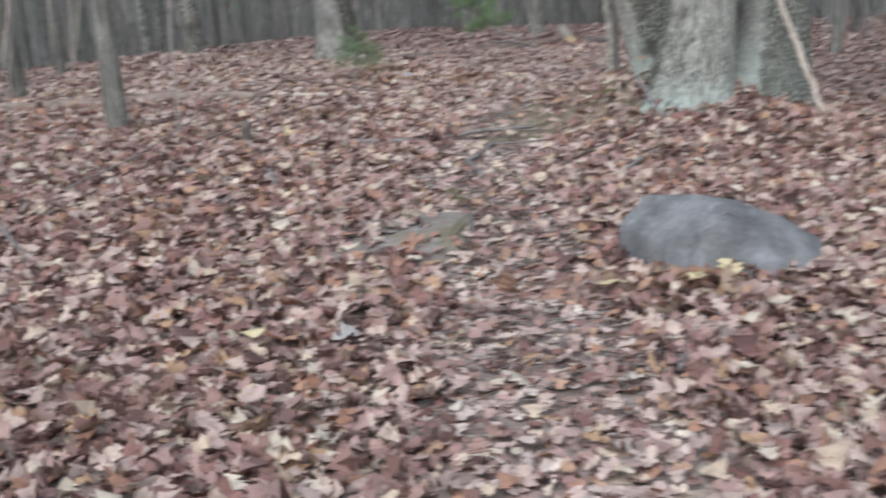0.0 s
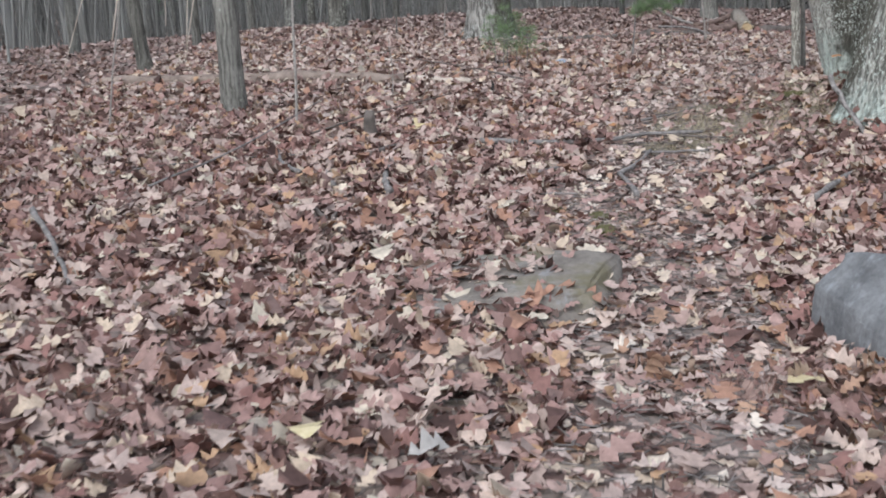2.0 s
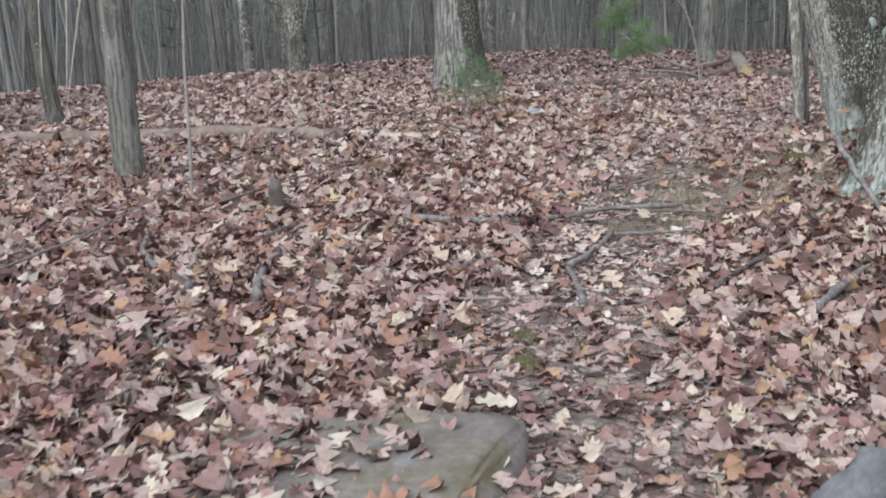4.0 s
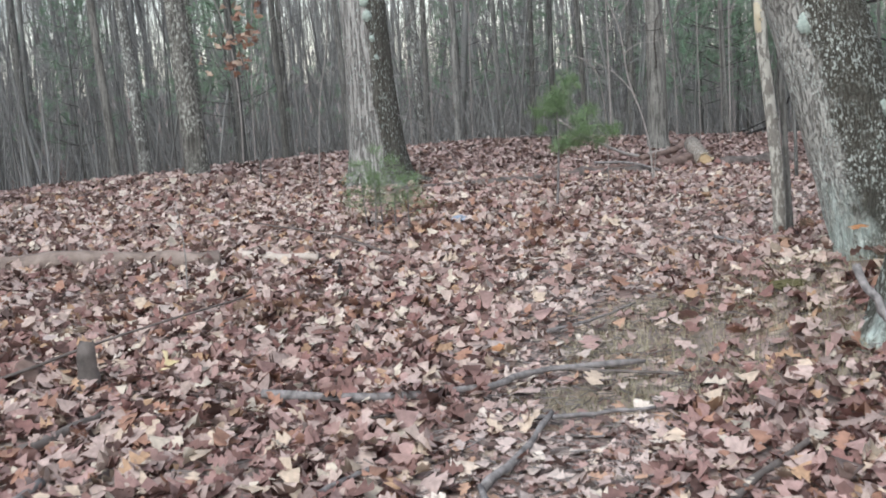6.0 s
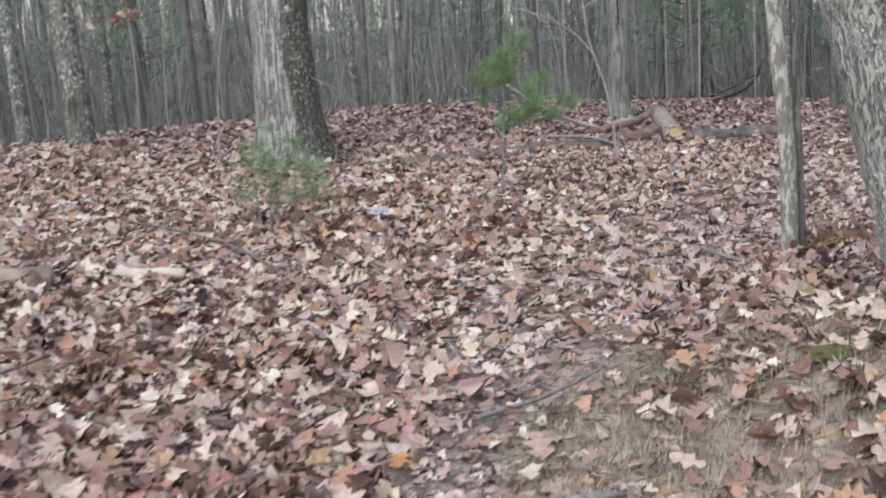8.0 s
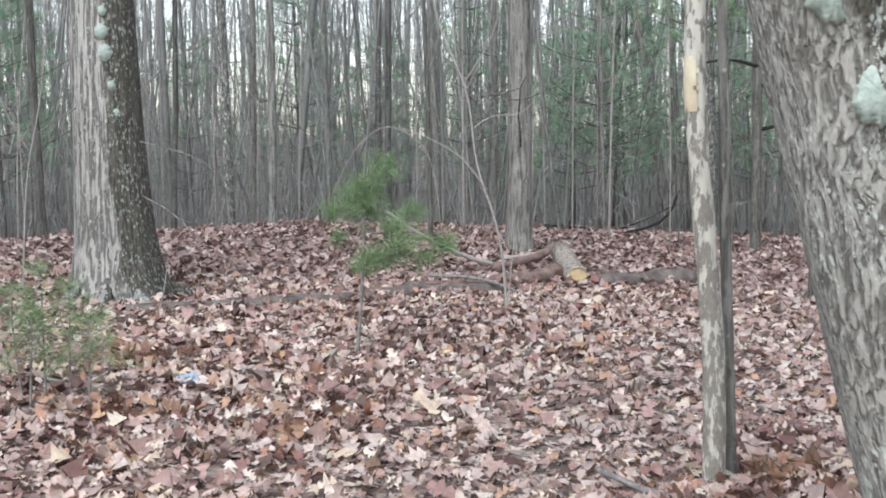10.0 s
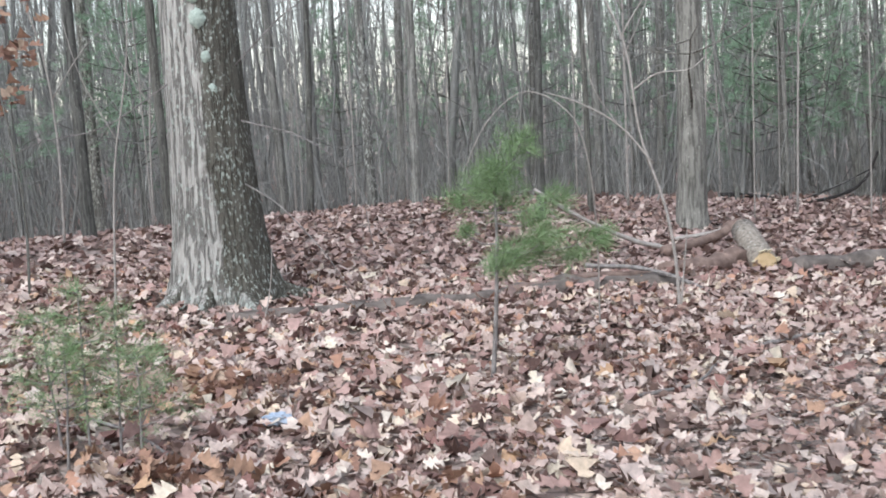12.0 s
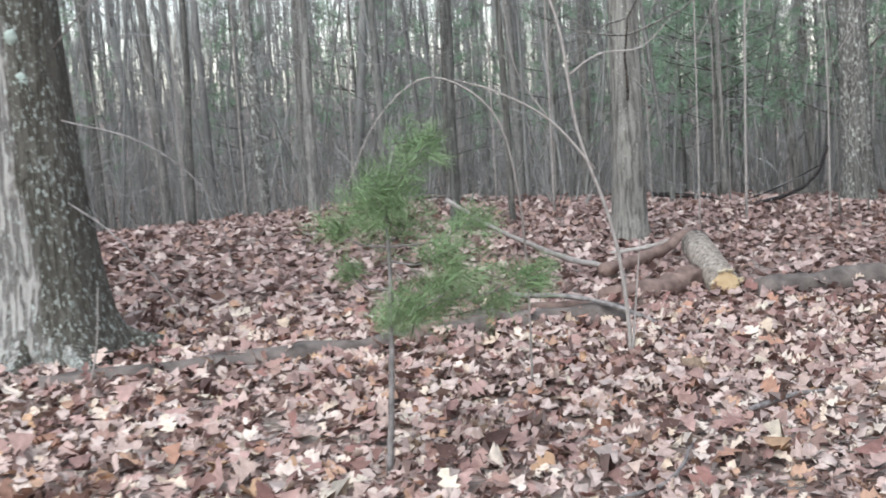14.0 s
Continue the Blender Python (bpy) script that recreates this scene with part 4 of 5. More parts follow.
def sawn_log():
    root = new("sawn_log")
    root.location = (2.79, 16.70, g(2.79, 16.7) - 0.055)
    rng = np.random.default_rng(9)
    line = np.array([(0, 0, 0.13), (-0.008, 0.2, 0.17), (-0.02, 0.5, 0.23), (-0.035, 0.8, 0.29)])
    part("bark", mesh_of("bark", *tube(line, [0.098, 0.10, 0.10, 0.098], 22, 0.03, rng), LOG_BARK), root)
    ring = tube(np.array([(0.0, -0.004, 0.129), (0.0, 0.008, 0.131)]), [0.088, 0.09], 22, 0.02, rng)
    part("cut_face", mesh_of("cut_face", *ring, CUT_WOOD, False), root, "fresh yellow sawn end")
    for k in range(9):
        a = rng.uniform(0, 6.28)
        p = np.array([math.cos(a) * 0.092, -0.01, 0.13 + math.sin(a) * 0.092])
        part("splinter", mesh_of("splinter", *tube([p, p + (0.01, -0.02, 0.012), p + (0.02, -0.04, 0.02)], [0.012, 0.008, 0.002], 5), SCAR_WOOD), root, "pale torn splinter")
    return tagged(root, "short sawn log with a pale cut end", "log")


sawn_log()
stick("branch", [(3.45, 25.4, 0.1), (3.8, 24.4, 0.1), (4.1, 23.4, 0.02)], 0.04, BLACK_BARK, "black fallen branch before the far woods", "branch")
stick("branch", [(4.15, 21.9, 0.02), (4.6, 22.0, 0.15), (4.85, 22.0, 0.35), (4.95, 22.0, 0.62)], 0.022, BLACK_BARK, "black forked branch rising from the leaves", "branch")
stick("branch", [(4.1, 22.3, 0.02), (4.5, 22.2, 0.2), (5.0, 22.3, 0.45)], 0.011, BLACK_BARK, "thin black branch rising from the leaves", "branch")
stick("branch", [(0.3, 24.6, 0.05), (0.8, 24.5, 0.12), (1.3, 24.7, 0.05)], 0.035, DEAD_WOOD, "grey fallen branch before the far woods", "branch")

STICKS = [
    (0.030, [(-1.27, 6.3), (-1.22, 6.6), (-1.15, 6.95)]), (0.030, [(-0.98, 5.15), (-1.05, 5.5), (-1.07, 5.95)]), (0.024, [(-1.33, 5.25), (-1.42, 5.5), (-1.46, 5.8)]),
    (0.022, [(-1.64, 5.7), (-1.85, 6.1), (-1.95, 6.5)]), (0.026, [(-1.1, 4.2), (-1.18, 4.4), (-1.2, 4.6)]), (0.024, [(0.49, 5.28), (0.47, 5.6), (0.42, 6.02)]),
    (0.022, [(0.42, 6.02), (0.56, 6.35), (0.68, 6.82)]), (0.016, [(-0.13, 5.95), (-0.05, 6.1), (0.03, 6.22)]), (0.022, [(1.12, 5.6), (1.3, 5.95), (1.62, 6.37)]),
    (0.028, [(1.5, 5.18), (1.7, 5.55), (1.9, 5.92)]), (0.012, [(-0.28, 5.3), (-0.05, 5.32), (0.14, 5.33)]), (0.026, [(-0.56, 7.15), (-0.05, 7.05), (0.42, 7.18), (0.62, 7.42), (1.13, 7.56)]),
    (0.013, [(0.75, 7.5), (1.0, 7.42), (1.28, 7.38)]), (0.014, [(0.55, 6.75), (0.85, 6.85), (1.1, 6.9)]), (0.020, [(-2.62, 3.9, 0.12), (-2.3, 3.4, 0.04), (-2.12, 3.08, 0.0)]),
    (0.012, [(-2.9, 3.0), (-2.4, 3.3), (-1.9, 3.75)]), (0.018, [(-1.34, 4.7), (-1.24, 4.5), (-1.15, 4.32)]), (0.010, [(-2.9, 5.6), (-2.3, 6.2), (-1.6, 6.5)]),
    (0.009, [(-2.4, 5.0, 0.04), (-2.1, 6.0, 0.12), (-1.75, 7.2, 0.3)]), (0.014, [(0.9, 0.9), (1.0, 1.25), (1.15, 1.55)]), (0.010, [(-1.9, 7.3, 0.0), (-1.4, 7.9, 0.12), (-0.9, 8.6, 0.15)]),
    (0.012, [(0.7, 8.35), (0.95, 8.5), (1.2, 8.75)]), (0.012, [(-3.5, 9.8), (-2.9, 9.2), (-2.4, 8.9)]), (0.010, [(-0.2, 12.0), (-0.6, 12.4), (-1.1, 12.6)]),
    (0.013, [(-0.35, 10.6, 0.03), (-0.9, 11.5, 0.03), (-1.6, 12.0, 0.05)]), (0.014, [(-3.9, 14.6), (-3.2, 15.0), (-2.6, 15.2)]), (0.012, [(1.6, 13.0), (1.9, 13.3), (2.05, 13.7)]),
    (0.015, [(2.35, 14.1), (2.6, 14.3), (2.8, 14.35)]),
]
for k, (r, pts) in enumerate(STICKS):
    stick("stick", pts, r * 0.85, GREY_STICK if k % 4 else DEAD_WOOD, "weathered grey stick lying in the leaf litter", "stick", "sticks in the leaf litter", seed=k, offset=1.0 + 0.04 / r)
stick("stick", [(0.93, 1.15), (1.0, 1.4), (1.08, 1.6)], 0.012, BLEACHED, "pale peeled stick beside the boulder", "stick", offset=1.6)


def stub(x, y, r, tall, material, label, seed):
    rng = np.random.default_rng(seed)
    hs = np.linspace(0, tall, 6)
    verts, faces = tube(np.c_[0.05 * hs, 0 * hs, hs - 0.03], np.linspace(r * 1.5, r * 0.85, 6), 12, 0.08, rng)
    for v in verts[-12:]:
        v[2] += rng.uniform(-0.05, 0.04)
    ob = new("stump", mesh_of("stump", verts, faces, material))
    ob.location = (x, y, g(x, y))
    return tagged(ob, label, "stump")


stub(-1.46, 7.5, 0.045, 0.24, DEAD_WOOD, "small grey broken stump", 1)
stub(-1.77, 7.56, 0.06, 0.13, RED_WOOD, "low dark rotten stump", 2)
stub(-0.62, 9.95, 0.02, 0.14, BLACK_BARK, "tiny black stub among leaves", 3)
stub(-2.75, 15.7, 0.10, 0.16, RED_WOOD, "low rotten stump among leaves", 4)

# ---- young pines ----


def needle_tufts(spots, per, length, width, rng):
    """Bunches of thin needles that spread forwards from each spot (place, direction)."""
    vs, fs, k = [], [], 0
    for at, way in spots:
        way = np.asarray(way, float) / (np.linalg.norm(way) + 1e-9)
        d = way + rng.normal(0, 0.55, (per, 3)) + [0, 0, 0.05]
        d /= np.linalg.norm(d, axis=1)[:, None]
        s = np.cross(d, rng.normal(0, 1, (per, 3)))
        s *= width / (np.linalg.norm(s, axis=1)[:, None] + 1e-9)
        root = np.asarray(at) + rng.normal(0, length * 0.14, (per, 3))
        tip = root + d * length * rng.uniform(0.6, 1.1, per)[:, None] - [0, 0, length * 0.10]
        vs.append(np.stack([root - s, root + s, tip], 1).reshape(-1, 3))
        fs.append(np.arange(per * 3).reshape(-1, 3) + k)
        k += per * 3
    return np.vstack(vs), np.vstack(fs)


def pine(name, x, y, tall, label, seed, bare=0.35, reach=0.42, tufts=9, per=34, needle=0.085, width=0.0016, stem=0.014, whorls=6, bias=(0.0, 0.0), material=NEEDLES, group="", bark_material=GREY_STICK):
    """A young pine: a thin stem, whorls of branches, and tufts of long soft needles."""
    rng = np.random.default_rng(seed)
    root = new(name)
    root.location = (x, y, g(x, y) - 0.02)
    bow = rng.normal(0, 0.03 * tall, 2)
    trunk = curve_points([(0, 0, 0), (bow[0] * 0.4, bow[1] * 0.4, tall * 0.35), (bow[0], bow[1], tall * 0.7), (bow[0] * 0.9, bow[1], tall)], 5)
    part("trunk", mesh_of("trunk", *tube(trunk, np.linspace(stem, stem * 0.3, len(trunk)), 8, 0.04, rng), bark_material), root, "thin brown stem")
    spots = [(trunk[-1], (0, 0, 1)), (trunk[-2], (0.2, 0, 1))]
    for w in range(whorls):
        h = tall * (bare + (0.97 - bare) * w / max(1, whorls - 1))
        at = np.array([np.interp(h, trunk[:, 2], trunk[:, k]) for k in range(3)])
        size = reach * (1.05 - 0.75 * (h / tall - bare) / (1 - bare)) * rng.uniform(0.7, 1.15)
        for a in rng.uniform(0, 6.28) + np.arange(4) * 1.57 + rng.normal(0, 0.3, 4):
            d = np.array([math.cos(a) + bias[0], math.sin(a) + bias[1], 0.0])
            if rng.uniform() < 0.18 or d @ d < 0.15:
                continue
            pts = [at, at + d * size * 0.5 + [0, 0, size * 0.12], at + d * size + [0, 0, size * 0.34]]
            line = curve_points(pts, 4)
            part("branch", mesh_of("branch", *tube(line, np.linspace(stem * 0.4, stem * 0.12, len(line)), 5, capped=False), bark_material), root)
            for k in range(tufts):
                t = rng.uniform(0.4, 1.0) if k else 1.0
                p = np.array([np.interp(t * (len(line) - 1), np.arange(len(line)), line[:, c]) for c in range(3)])
                spots.append((p + rng.normal(0, size * 0.15, 3), d * 0.8 + rng.normal(0, 0.35, 3) + [0, 0, 0.35]))
    part("foliage", fast_mesh("foliage", *needle_tufts(spots, per, needle, width, rng), material), root, "soft green needle tufts")
    return tagged(root, label, "pine", group)




def young_pine(x, y):
    """A sparse young pine: a bare lower stem, and a soft puff of needles at the end of each branch."""
    rng = np.random.default_rng(6)
    root = new("young_pine")
    root.location = (x, y, g(x, y) - 0.02)
    trunk = curve_points([(0, 0, 0), (0.03, 0, 0.35), (0.05, 0.0, 0.72), (0.05, 0.02, 1.0), (0.09, 0.03, 1.2)], 5)
    part("trunk", mesh_of("trunk", *tube(trunk, np.linspace(0.013, 0.004, len(trunk)), 8, 0.05, rng), GREY_STICK), root, "thin brown stem")
    spots = []
    # height where the branch leaves, reach to the side, reach back, height of its end, size of its puff
    for h, dx, dy, top, size in ((1.0, 0.03, -0.05, 1.02, 0.10), (0.95, -0.05, 0.05, 1.0, 0.09), (1.12, 0.22, 0.05, 1.22, 0.08), (1.05, 0.12, -0.08, 1.10, 0.08), (0.85, -0.15, 0.0, 0.94, 0.05),
                                 (0.88, 0.10, 0.10, 0.92, 0.09), (0.85, 0.36, 0.08, 0.92, 0.06), (0.8, 0.26, -0.12, 0.84, 0.06), (0.6, 0.15, -0.10, 0.66, 0.09), (0.6, 0.27, 0.0, 0.70, 0.10),
                                 (0.55, 0.06, 0.12, 0.60, 0.06), (0.62, 0.44, 0.06, 0.62, 0.05), (0.66, 0.58, -0.05, 0.72, 0.075), (0.6, 0.32, -0.16, 0.76, 0.06), (0.7, -0.12, 0.1, 0.76, 0.035)):
        at = np.array([np.interp(h, trunk[:, 2], trunk[:, k]) for k in range(3)])
        end = np.array([dx, dy, top])
        line = curve_points([at, (at + end) / 2 + [0, 0, -0.03], end], 4)
        part("branch", mesh_of("branch", *tube(line, np.linspace(0.005, 0.002, len(line)), 5, capped=False), GREY_STICK), root)
        way = (end - at) / np.linalg.norm(end - at)
        size *= 1.35
        for k in range(int(330 * size)):
            spots.append((end - way * size * 0.5 + rng.normal(0, size * 0.42, 3) * [1.25, 1.0, 0.75], way * 0.5 + rng.normal(0, 0.5, 3) + [0, 0, 0.3]))
    part("foliage", fast_mesh("foliage", *needle_tufts(spots, 17, 0.10, 0.0014, rng), NEEDLES), root, "soft green needle tufts")
    return tagged(root, "young green pine with soft needle tufts", "pine")


young_pine(0.93, 13.5)
for k, (dx, dy, tall) in enumerate(((0, 0, 0.72), (0.10, 0.06, 0.62), (-0.13, 0.05, 0.60), (0.22, -0.04, 0.48), (-0.05, -0.1, 0.5))):
    pine("pine_seedling", -0.55 + dx, 12.0 + dy, tall, "small green pine seedling among dead leaves", 20 + k, 0.42, 0.19, 7, 7, 0.085, 0.0012, 0.007, 5, group="pine seedlings by the path")
for k, (x, y, tall) in enumerate(((5.6, 29.0, 5.2), (7.6, 27.5, 4.6), (9.2, 32.0, 6.0), (3.4, 33.0, 5.5), (-6.0, 29.5, 5.0), (-3.2, 33.0, 4.8), (11.5, 29.0, 6.0), (1.0, 31.0, 3.8), (4.3, 26.8, 3.2), (-8.5, 27.0, 5.0), (6.4, 34.5, 6.0),
                                (4.5, 25.4, 4.2), (6.3, 25.8, 4.6), (7.7, 24.2, 4.4), (8.6, 21.6, 4.2), (5.2, 28.2, 5.6), (-4.6, 24.4, 4.2), (2.6, 29.0, 5.2), (-0.6, 30.0, 5.0))):
    pine("pine", x, y, tall, "green pine in the far understorey", 40 + k, 0.25, 1.35, 12, 15, 0.20, 0.0045, 0.03, 10, material=HAZED_NEEDLES, group="far understorey pines", bark_material=DARK_BARK)
pine("pine_bough", 3.55, 15.3, 3.6, "spindly young pine with drooping green boughs", 71, 0.62, 0.8, 9, 34, 0.12, 0.0026, 0.022, 4, (-0.3, 0.0), bark_material=DARK_BARK)

# ---- grasses, moss, dry stems, loose clumps ----
rng = np.random.default_rng(17)
for centre, spread, count, tall in (((0.85, 7.1), (0.36, 0.2), 1200, 0.06), ((1.6, 7.9), (0.85, 1.0), 6500, 0.085), ((1.15, 8.85), (0.3, 0.22), 420, 0.05), ((0.2, 4.75), (0.3, 0.16), 320, 0.05),
                                    ((1.35, 5.0), (0.2, 0.12), 200, 0.05), ((-0.05, 3.2), (0.3, 0.25), 300, 0.04), ((2.1, 9.3), (0.4, 0.5), 700, 0.06)):
    tagged(new("dry_grass", fast_mesh("dry_grass", *blades(count, centre, spread, tall, 0.0016, rng, 1.2, 0.8), DRY_GRASS)), "patch of short straw-coloured dry grass", "grass", kind="stuff")
for centre, spread, count, tall in (((-1.90, 1.55), (0.16, 0.14), 150, 0.22), ((-1.72, 1.05), (0.16, 0.14), 150, 0.22), ((-1.15, 0.75), (0.17, 0.12), 150, 0.20), ((0.74, 2.1), (0.16, 0.14), 170, 0.18),
                                    ((-1.45, 1.75), (0.2, 0.2), 110, 0.16), ((-0.95, 2.2), (0.2, 0.18), 100, 0.15), ((-2.5, 2.3), (0.25, 0.2), 120, 0.2), ((-1.5, 3.9), (0.15, 0.12), 90, 0.18), ((-2.3, 0.9), (0.2, 0.2), 120, 0.2)):
    tagged(new("dry_stems", fast_mesh("dry_stems", *blades(int(count * 0.8), centre, (spread[0] * 1.3, spread[1] * 1.3), tall * 1.1, 0.0013, rng, 1.5, 0.9), RED_STEMS)), "tuft of fine reddish-brown dry stems", "dry plant", kind="stuff")
for x, y, sx, sy in ((0.25, 4.78, 0.07, 0.10), (-0.05, 4.88, 0.10, 0.05), (0.27, 4.35, 0.06, 0.09), (1.95, 8.3, 0.10, 0.07)):
    bm = bmesh.new()
    bmesh.ops.create_icosphere(bm, subdivisions=4, radius=1.0)
    for v in bm.verts:
        k = 1 + 0.35 * noise.noise(v.co * 3 + Vector((x * 9, y * 7, 0)))
        v.co = (v.co.x * sx * k, v.co.y * sy * k, v.co.z * 0.03 * k)
    me = bpy.data.meshes.new("moss_cushion")
    bm.to_mesh(me)
    bm.free()
    me.materials.append(MOSS)
    ob = new("moss_cushion", me)
    ob.location = (x, y, g(x, y) + (0.10 if y < 3.5 else 0.012))
    tagged(ob, "low cushion of dark green moss", "moss")
for x, y, sx, sy, n in ((-1.56, 3.88, 0.14, 0.10, 26), (-0.34, 12.95, 0.22, 0.14, 60), (-0.16, 11.8, 0.25, 0.08, 40), (2.7, 10.6, 0.18, 0.18, 40), (-0.8, 8.9, 0.25, 0.25, 36), (0.62, 11.6, 0.3, 0.2, 40), (2.45, 10.2, 0.25, 0.15, 34), (0.4, 2.3, 0.12, 0.1, 14), (1.25, 2.14, 0.3, 0.09, 46)):
    px, py = rng.normal(x, sx * 0.6, n), rng.normal(y, sy * 0.6, n)
    tagged(new("leaf_clump", fast_mesh("leaf_clump", *lay_leaves(px, py, OAK_SHAPES[1], rng, (0.08, 0.13), 0.11, 0.7, 0.9), ORANGE_LEAF)), "heap of curled orange-brown oak leaves", "leaf clump", kind="stuff")
cluster = np.random.default_rng(23)
lv, lf = lay_leaves(cluster.normal(0, 0.16, 26), cluster.normal(0, 0.1, 26), OAK_SHAPES[0], cluster, (0.10, 0.15), 0.02, 1.2, 0.8)
lv[:, 2] += np.repeat(cluster.uniform(-0.28, 0.2, 26), len(OAK_SHAPES[0][0])) - g(0, 0)
for x, y, z in ((-2.35, 15.6, 2.05), (-2.5, 15.7, 1.75)):
    ob = new("dry_leaf_spray", fast_mesh("dry_leaf_spray", lv, lf, ORANGE_LEAF))
    ob.location = (x, y, z)
    tagged(ob, "dry orange leaves still hanging on a sapling", "leaves", kind="stuff")


def crumpled(name, x, y, size, material, label, category, seed):
    bm = bmesh.new()
    bmesh.ops.create_icosphere(bm, subdivisions=4, radius=1.0)
    for v in bm.verts:
        k = 1 + 0.5 * noise.noise(v.co * 2.2 + Vector((seed, 0, 0))) + 0.2 * noise.noise(v.co * 6.0)
        v.co = Vector((v.co.x * size[0], v.co.y * size[1], v.co.z * size[2])) * k
    me = bpy.data.meshes.new(name)
    bm.to_mesh(me)
    bm.free()
    me.materials.append(material)
    ob = new(name, me)
    ob.location = (x, y, g(x, y) + size[2] * 0.9 + 0.02)
    return tagged(ob, label, category)


crumpled("plastic_bottle", 0.05, 12.6, (0.065, 0.035, 0.028), BLUE_PLASTIC, "crushed pale blue plastic bottle in the leaves", "litter", 4)

# ---- the far woods ----


def far_stems(count, x_range, y_range, tall, radius, rng, bend=0.05, twig=2):
    """Many thin stems with a few twigs each, of triangles; arrays of vertices and triangles."""
    groups = []
    sides, rings = 4, 4
    a = np.linspace(0, 2 * math.pi, sides, endpoint=False)
    n = count
    x, y = rng.uniform(*x_range, n), rng.uniform(*y_range, n)
    h, r = rng.uniform(*tall, n), rng.uniform(*radius, n) * rng.uniform(0.6, 1.3, n)
    lean = rng.normal(0, bend, (n, 2))
    bow = rng.normal(0, bend * 0.7, (n, 2))
    base = height(x, y)
    for x_, y_, z_, h_, r_, lean_, bow_ in [(x, y, base, h, r, lean, bow)]:
        s = np.linspace(0, 1, rings)
        cx = x_[:, None] + lean_[:, :1] * h_[:, None] * s + bow_[:, :1] * h_[:, None] * s * (1 - s) * 2
        cy = y_[:, None] + lean_[:, 1:] * h_[:, None] * s + bow_[:, 1:] * h_[:, None] * s * (1 - s) * 2
        cz = z_[:, None] - 0.05 + h_[:, None] * s
        rr = r_[:, None] * (1 - 0.75 * s)
        v = np.stack([cx[:, :, None] + rr[:, :, None] * np.cos(a), cy[:, :, None] + rr[:, :, None] * np.sin(a), np.repeat(cz[:, :, None], sides, 2)], -1)
        f = []
        for i in range(rings - 1):
            for k in range(sides):
                p, q2 = i * sides + k, i * sides + (k + 1) % sides
                f += [(p, q2, q2 + sides), (p, q2 + sides, p + sides)]
        f = np.array(f)
        groups.append((v.reshape(-1, 3), (f[None] + (np.arange(n) * rings * sides)[:, None, None]).reshape(-1, 3)))
        for _ in range(twig):
            t = rng.uniform(0.3, 0.95, n)
            at = np.c_[x_ + lean_[:, 0] * h_ * t + bow_[:, 0] * h_ * t * (1 - t) * 2, y_ + lean_[:, 1] * h_ * t, z_ + h_ * t]
            w = rng.uniform(0, 2 * math.pi, n)
            ln = h_ * rng.uniform(0.08, 0.22, n)
            d = np.c_[np.cos(w), np.sin(w), rng.uniform(0.2, 1.3, n)] * ln[:, None]
            wide = (r_ * 0.28 * (1 - 0.6 * t))[:, None] * np.c_[-np.sin(w), np.cos(w), np.zeros(n)]
            thick = np.c_[np.zeros(n), np.zeros(n), r_ * 0.25]
            v = np.stack([at - wide, at + wide, at + thick, at + d], 1).reshape(-1, 3)
            f = np.array([(0, 1, 3), (1, 2, 3), (2, 0, 3)])
            groups.append((v, (f[None] + (np.arange(n) * 4)[:, None, None]).reshape(-1, 3)))
    return stack(groups)


rng = np.random.default_rng(29)
tagged(new("far_woods", fast_mesh("far_woods", *far_stems(620, (-34, 38), (28, 78), (11, 19), (0.03, 0.09), rng, 0.06, 24), HAZED_WOODS)), "bare grey trunks of the far woods", "woods", kind="stuff")
tagged(new("far_woods", fast_mesh("far_woods", *far_stems(240, (-34, -9), (4, 30), (9, 16), (0.05, 0.12), rng, 0.03, 8), HAZED_WOODS)), "bare grey trunks of the woods beside the path", "woods", kind="stuff")
tagged(new("far_woods", fast_mesh("far_woods", *far_stems(240, (9.5, 36), (4, 30), (9, 16), (0.05, 0.12), rng, 0.03, 8), HAZED_WOODS)), "bare grey trunks of the woods beyond the bank", "woods", kind="stuff")
tagged(new("far_woods", fast_mesh("far_woods", *far_stems(220, (-34, 36), (-40, -8), (9, 16), (0.06, 0.13), rng, 0.03, 6), HAZED_WOODS)), "bare grey trunks of the woods behind", "woods", kind="stuff")
tagged(new("far_brush", fast_mesh("far_brush", *far_stems(3600, (-34, 38), (26, 64), (1.2, 5.2), (0.008, 0.024), rng, 0.24, 9), HAZED_BRUSH)), "dense grey understorey brush of the far woods", "brush", kind="stuff")
tagged(new("far_brush", fast_mesh("far_brush", *far_stems(600, (-20, -6), (8, 26), (0.8, 3.2), (0.010, 0.03), rng, 0.09, 7), HAZED_BRUSH)), "grey understorey brush beside the path", "brush", kind="stuff")
tagged(new("far_brush", fast_mesh("far_brush", *far_stems(500, (7, 20), (10, 26), (0.8, 3.2), (0.010, 0.03), rng, 0.09, 7), HAZED_BRUSH)), "grey understorey brush beyond the bank", "brush", kind="stuff")

tagged(new("far_brush", fast_mesh("far_brush", *far_stems(1800, (-12, 14), (22, 36), (0.4, 1.5), (0.004, 0.010), rng, 0.28, 8), HAZED_BRUSH)), "low grey twigs at the edge of the far woods", "brush", kind="stuff")
tagged(new("far_woods", fast_mesh("far_woods", *far_stems(1900, (-26, 30), (26, 70), (4.5, 12), (0.014, 0.038), rng, 0.13, 24), HAZED_WOODS)), "slim bare young trees of the far woods", "woods", kind="stuff")

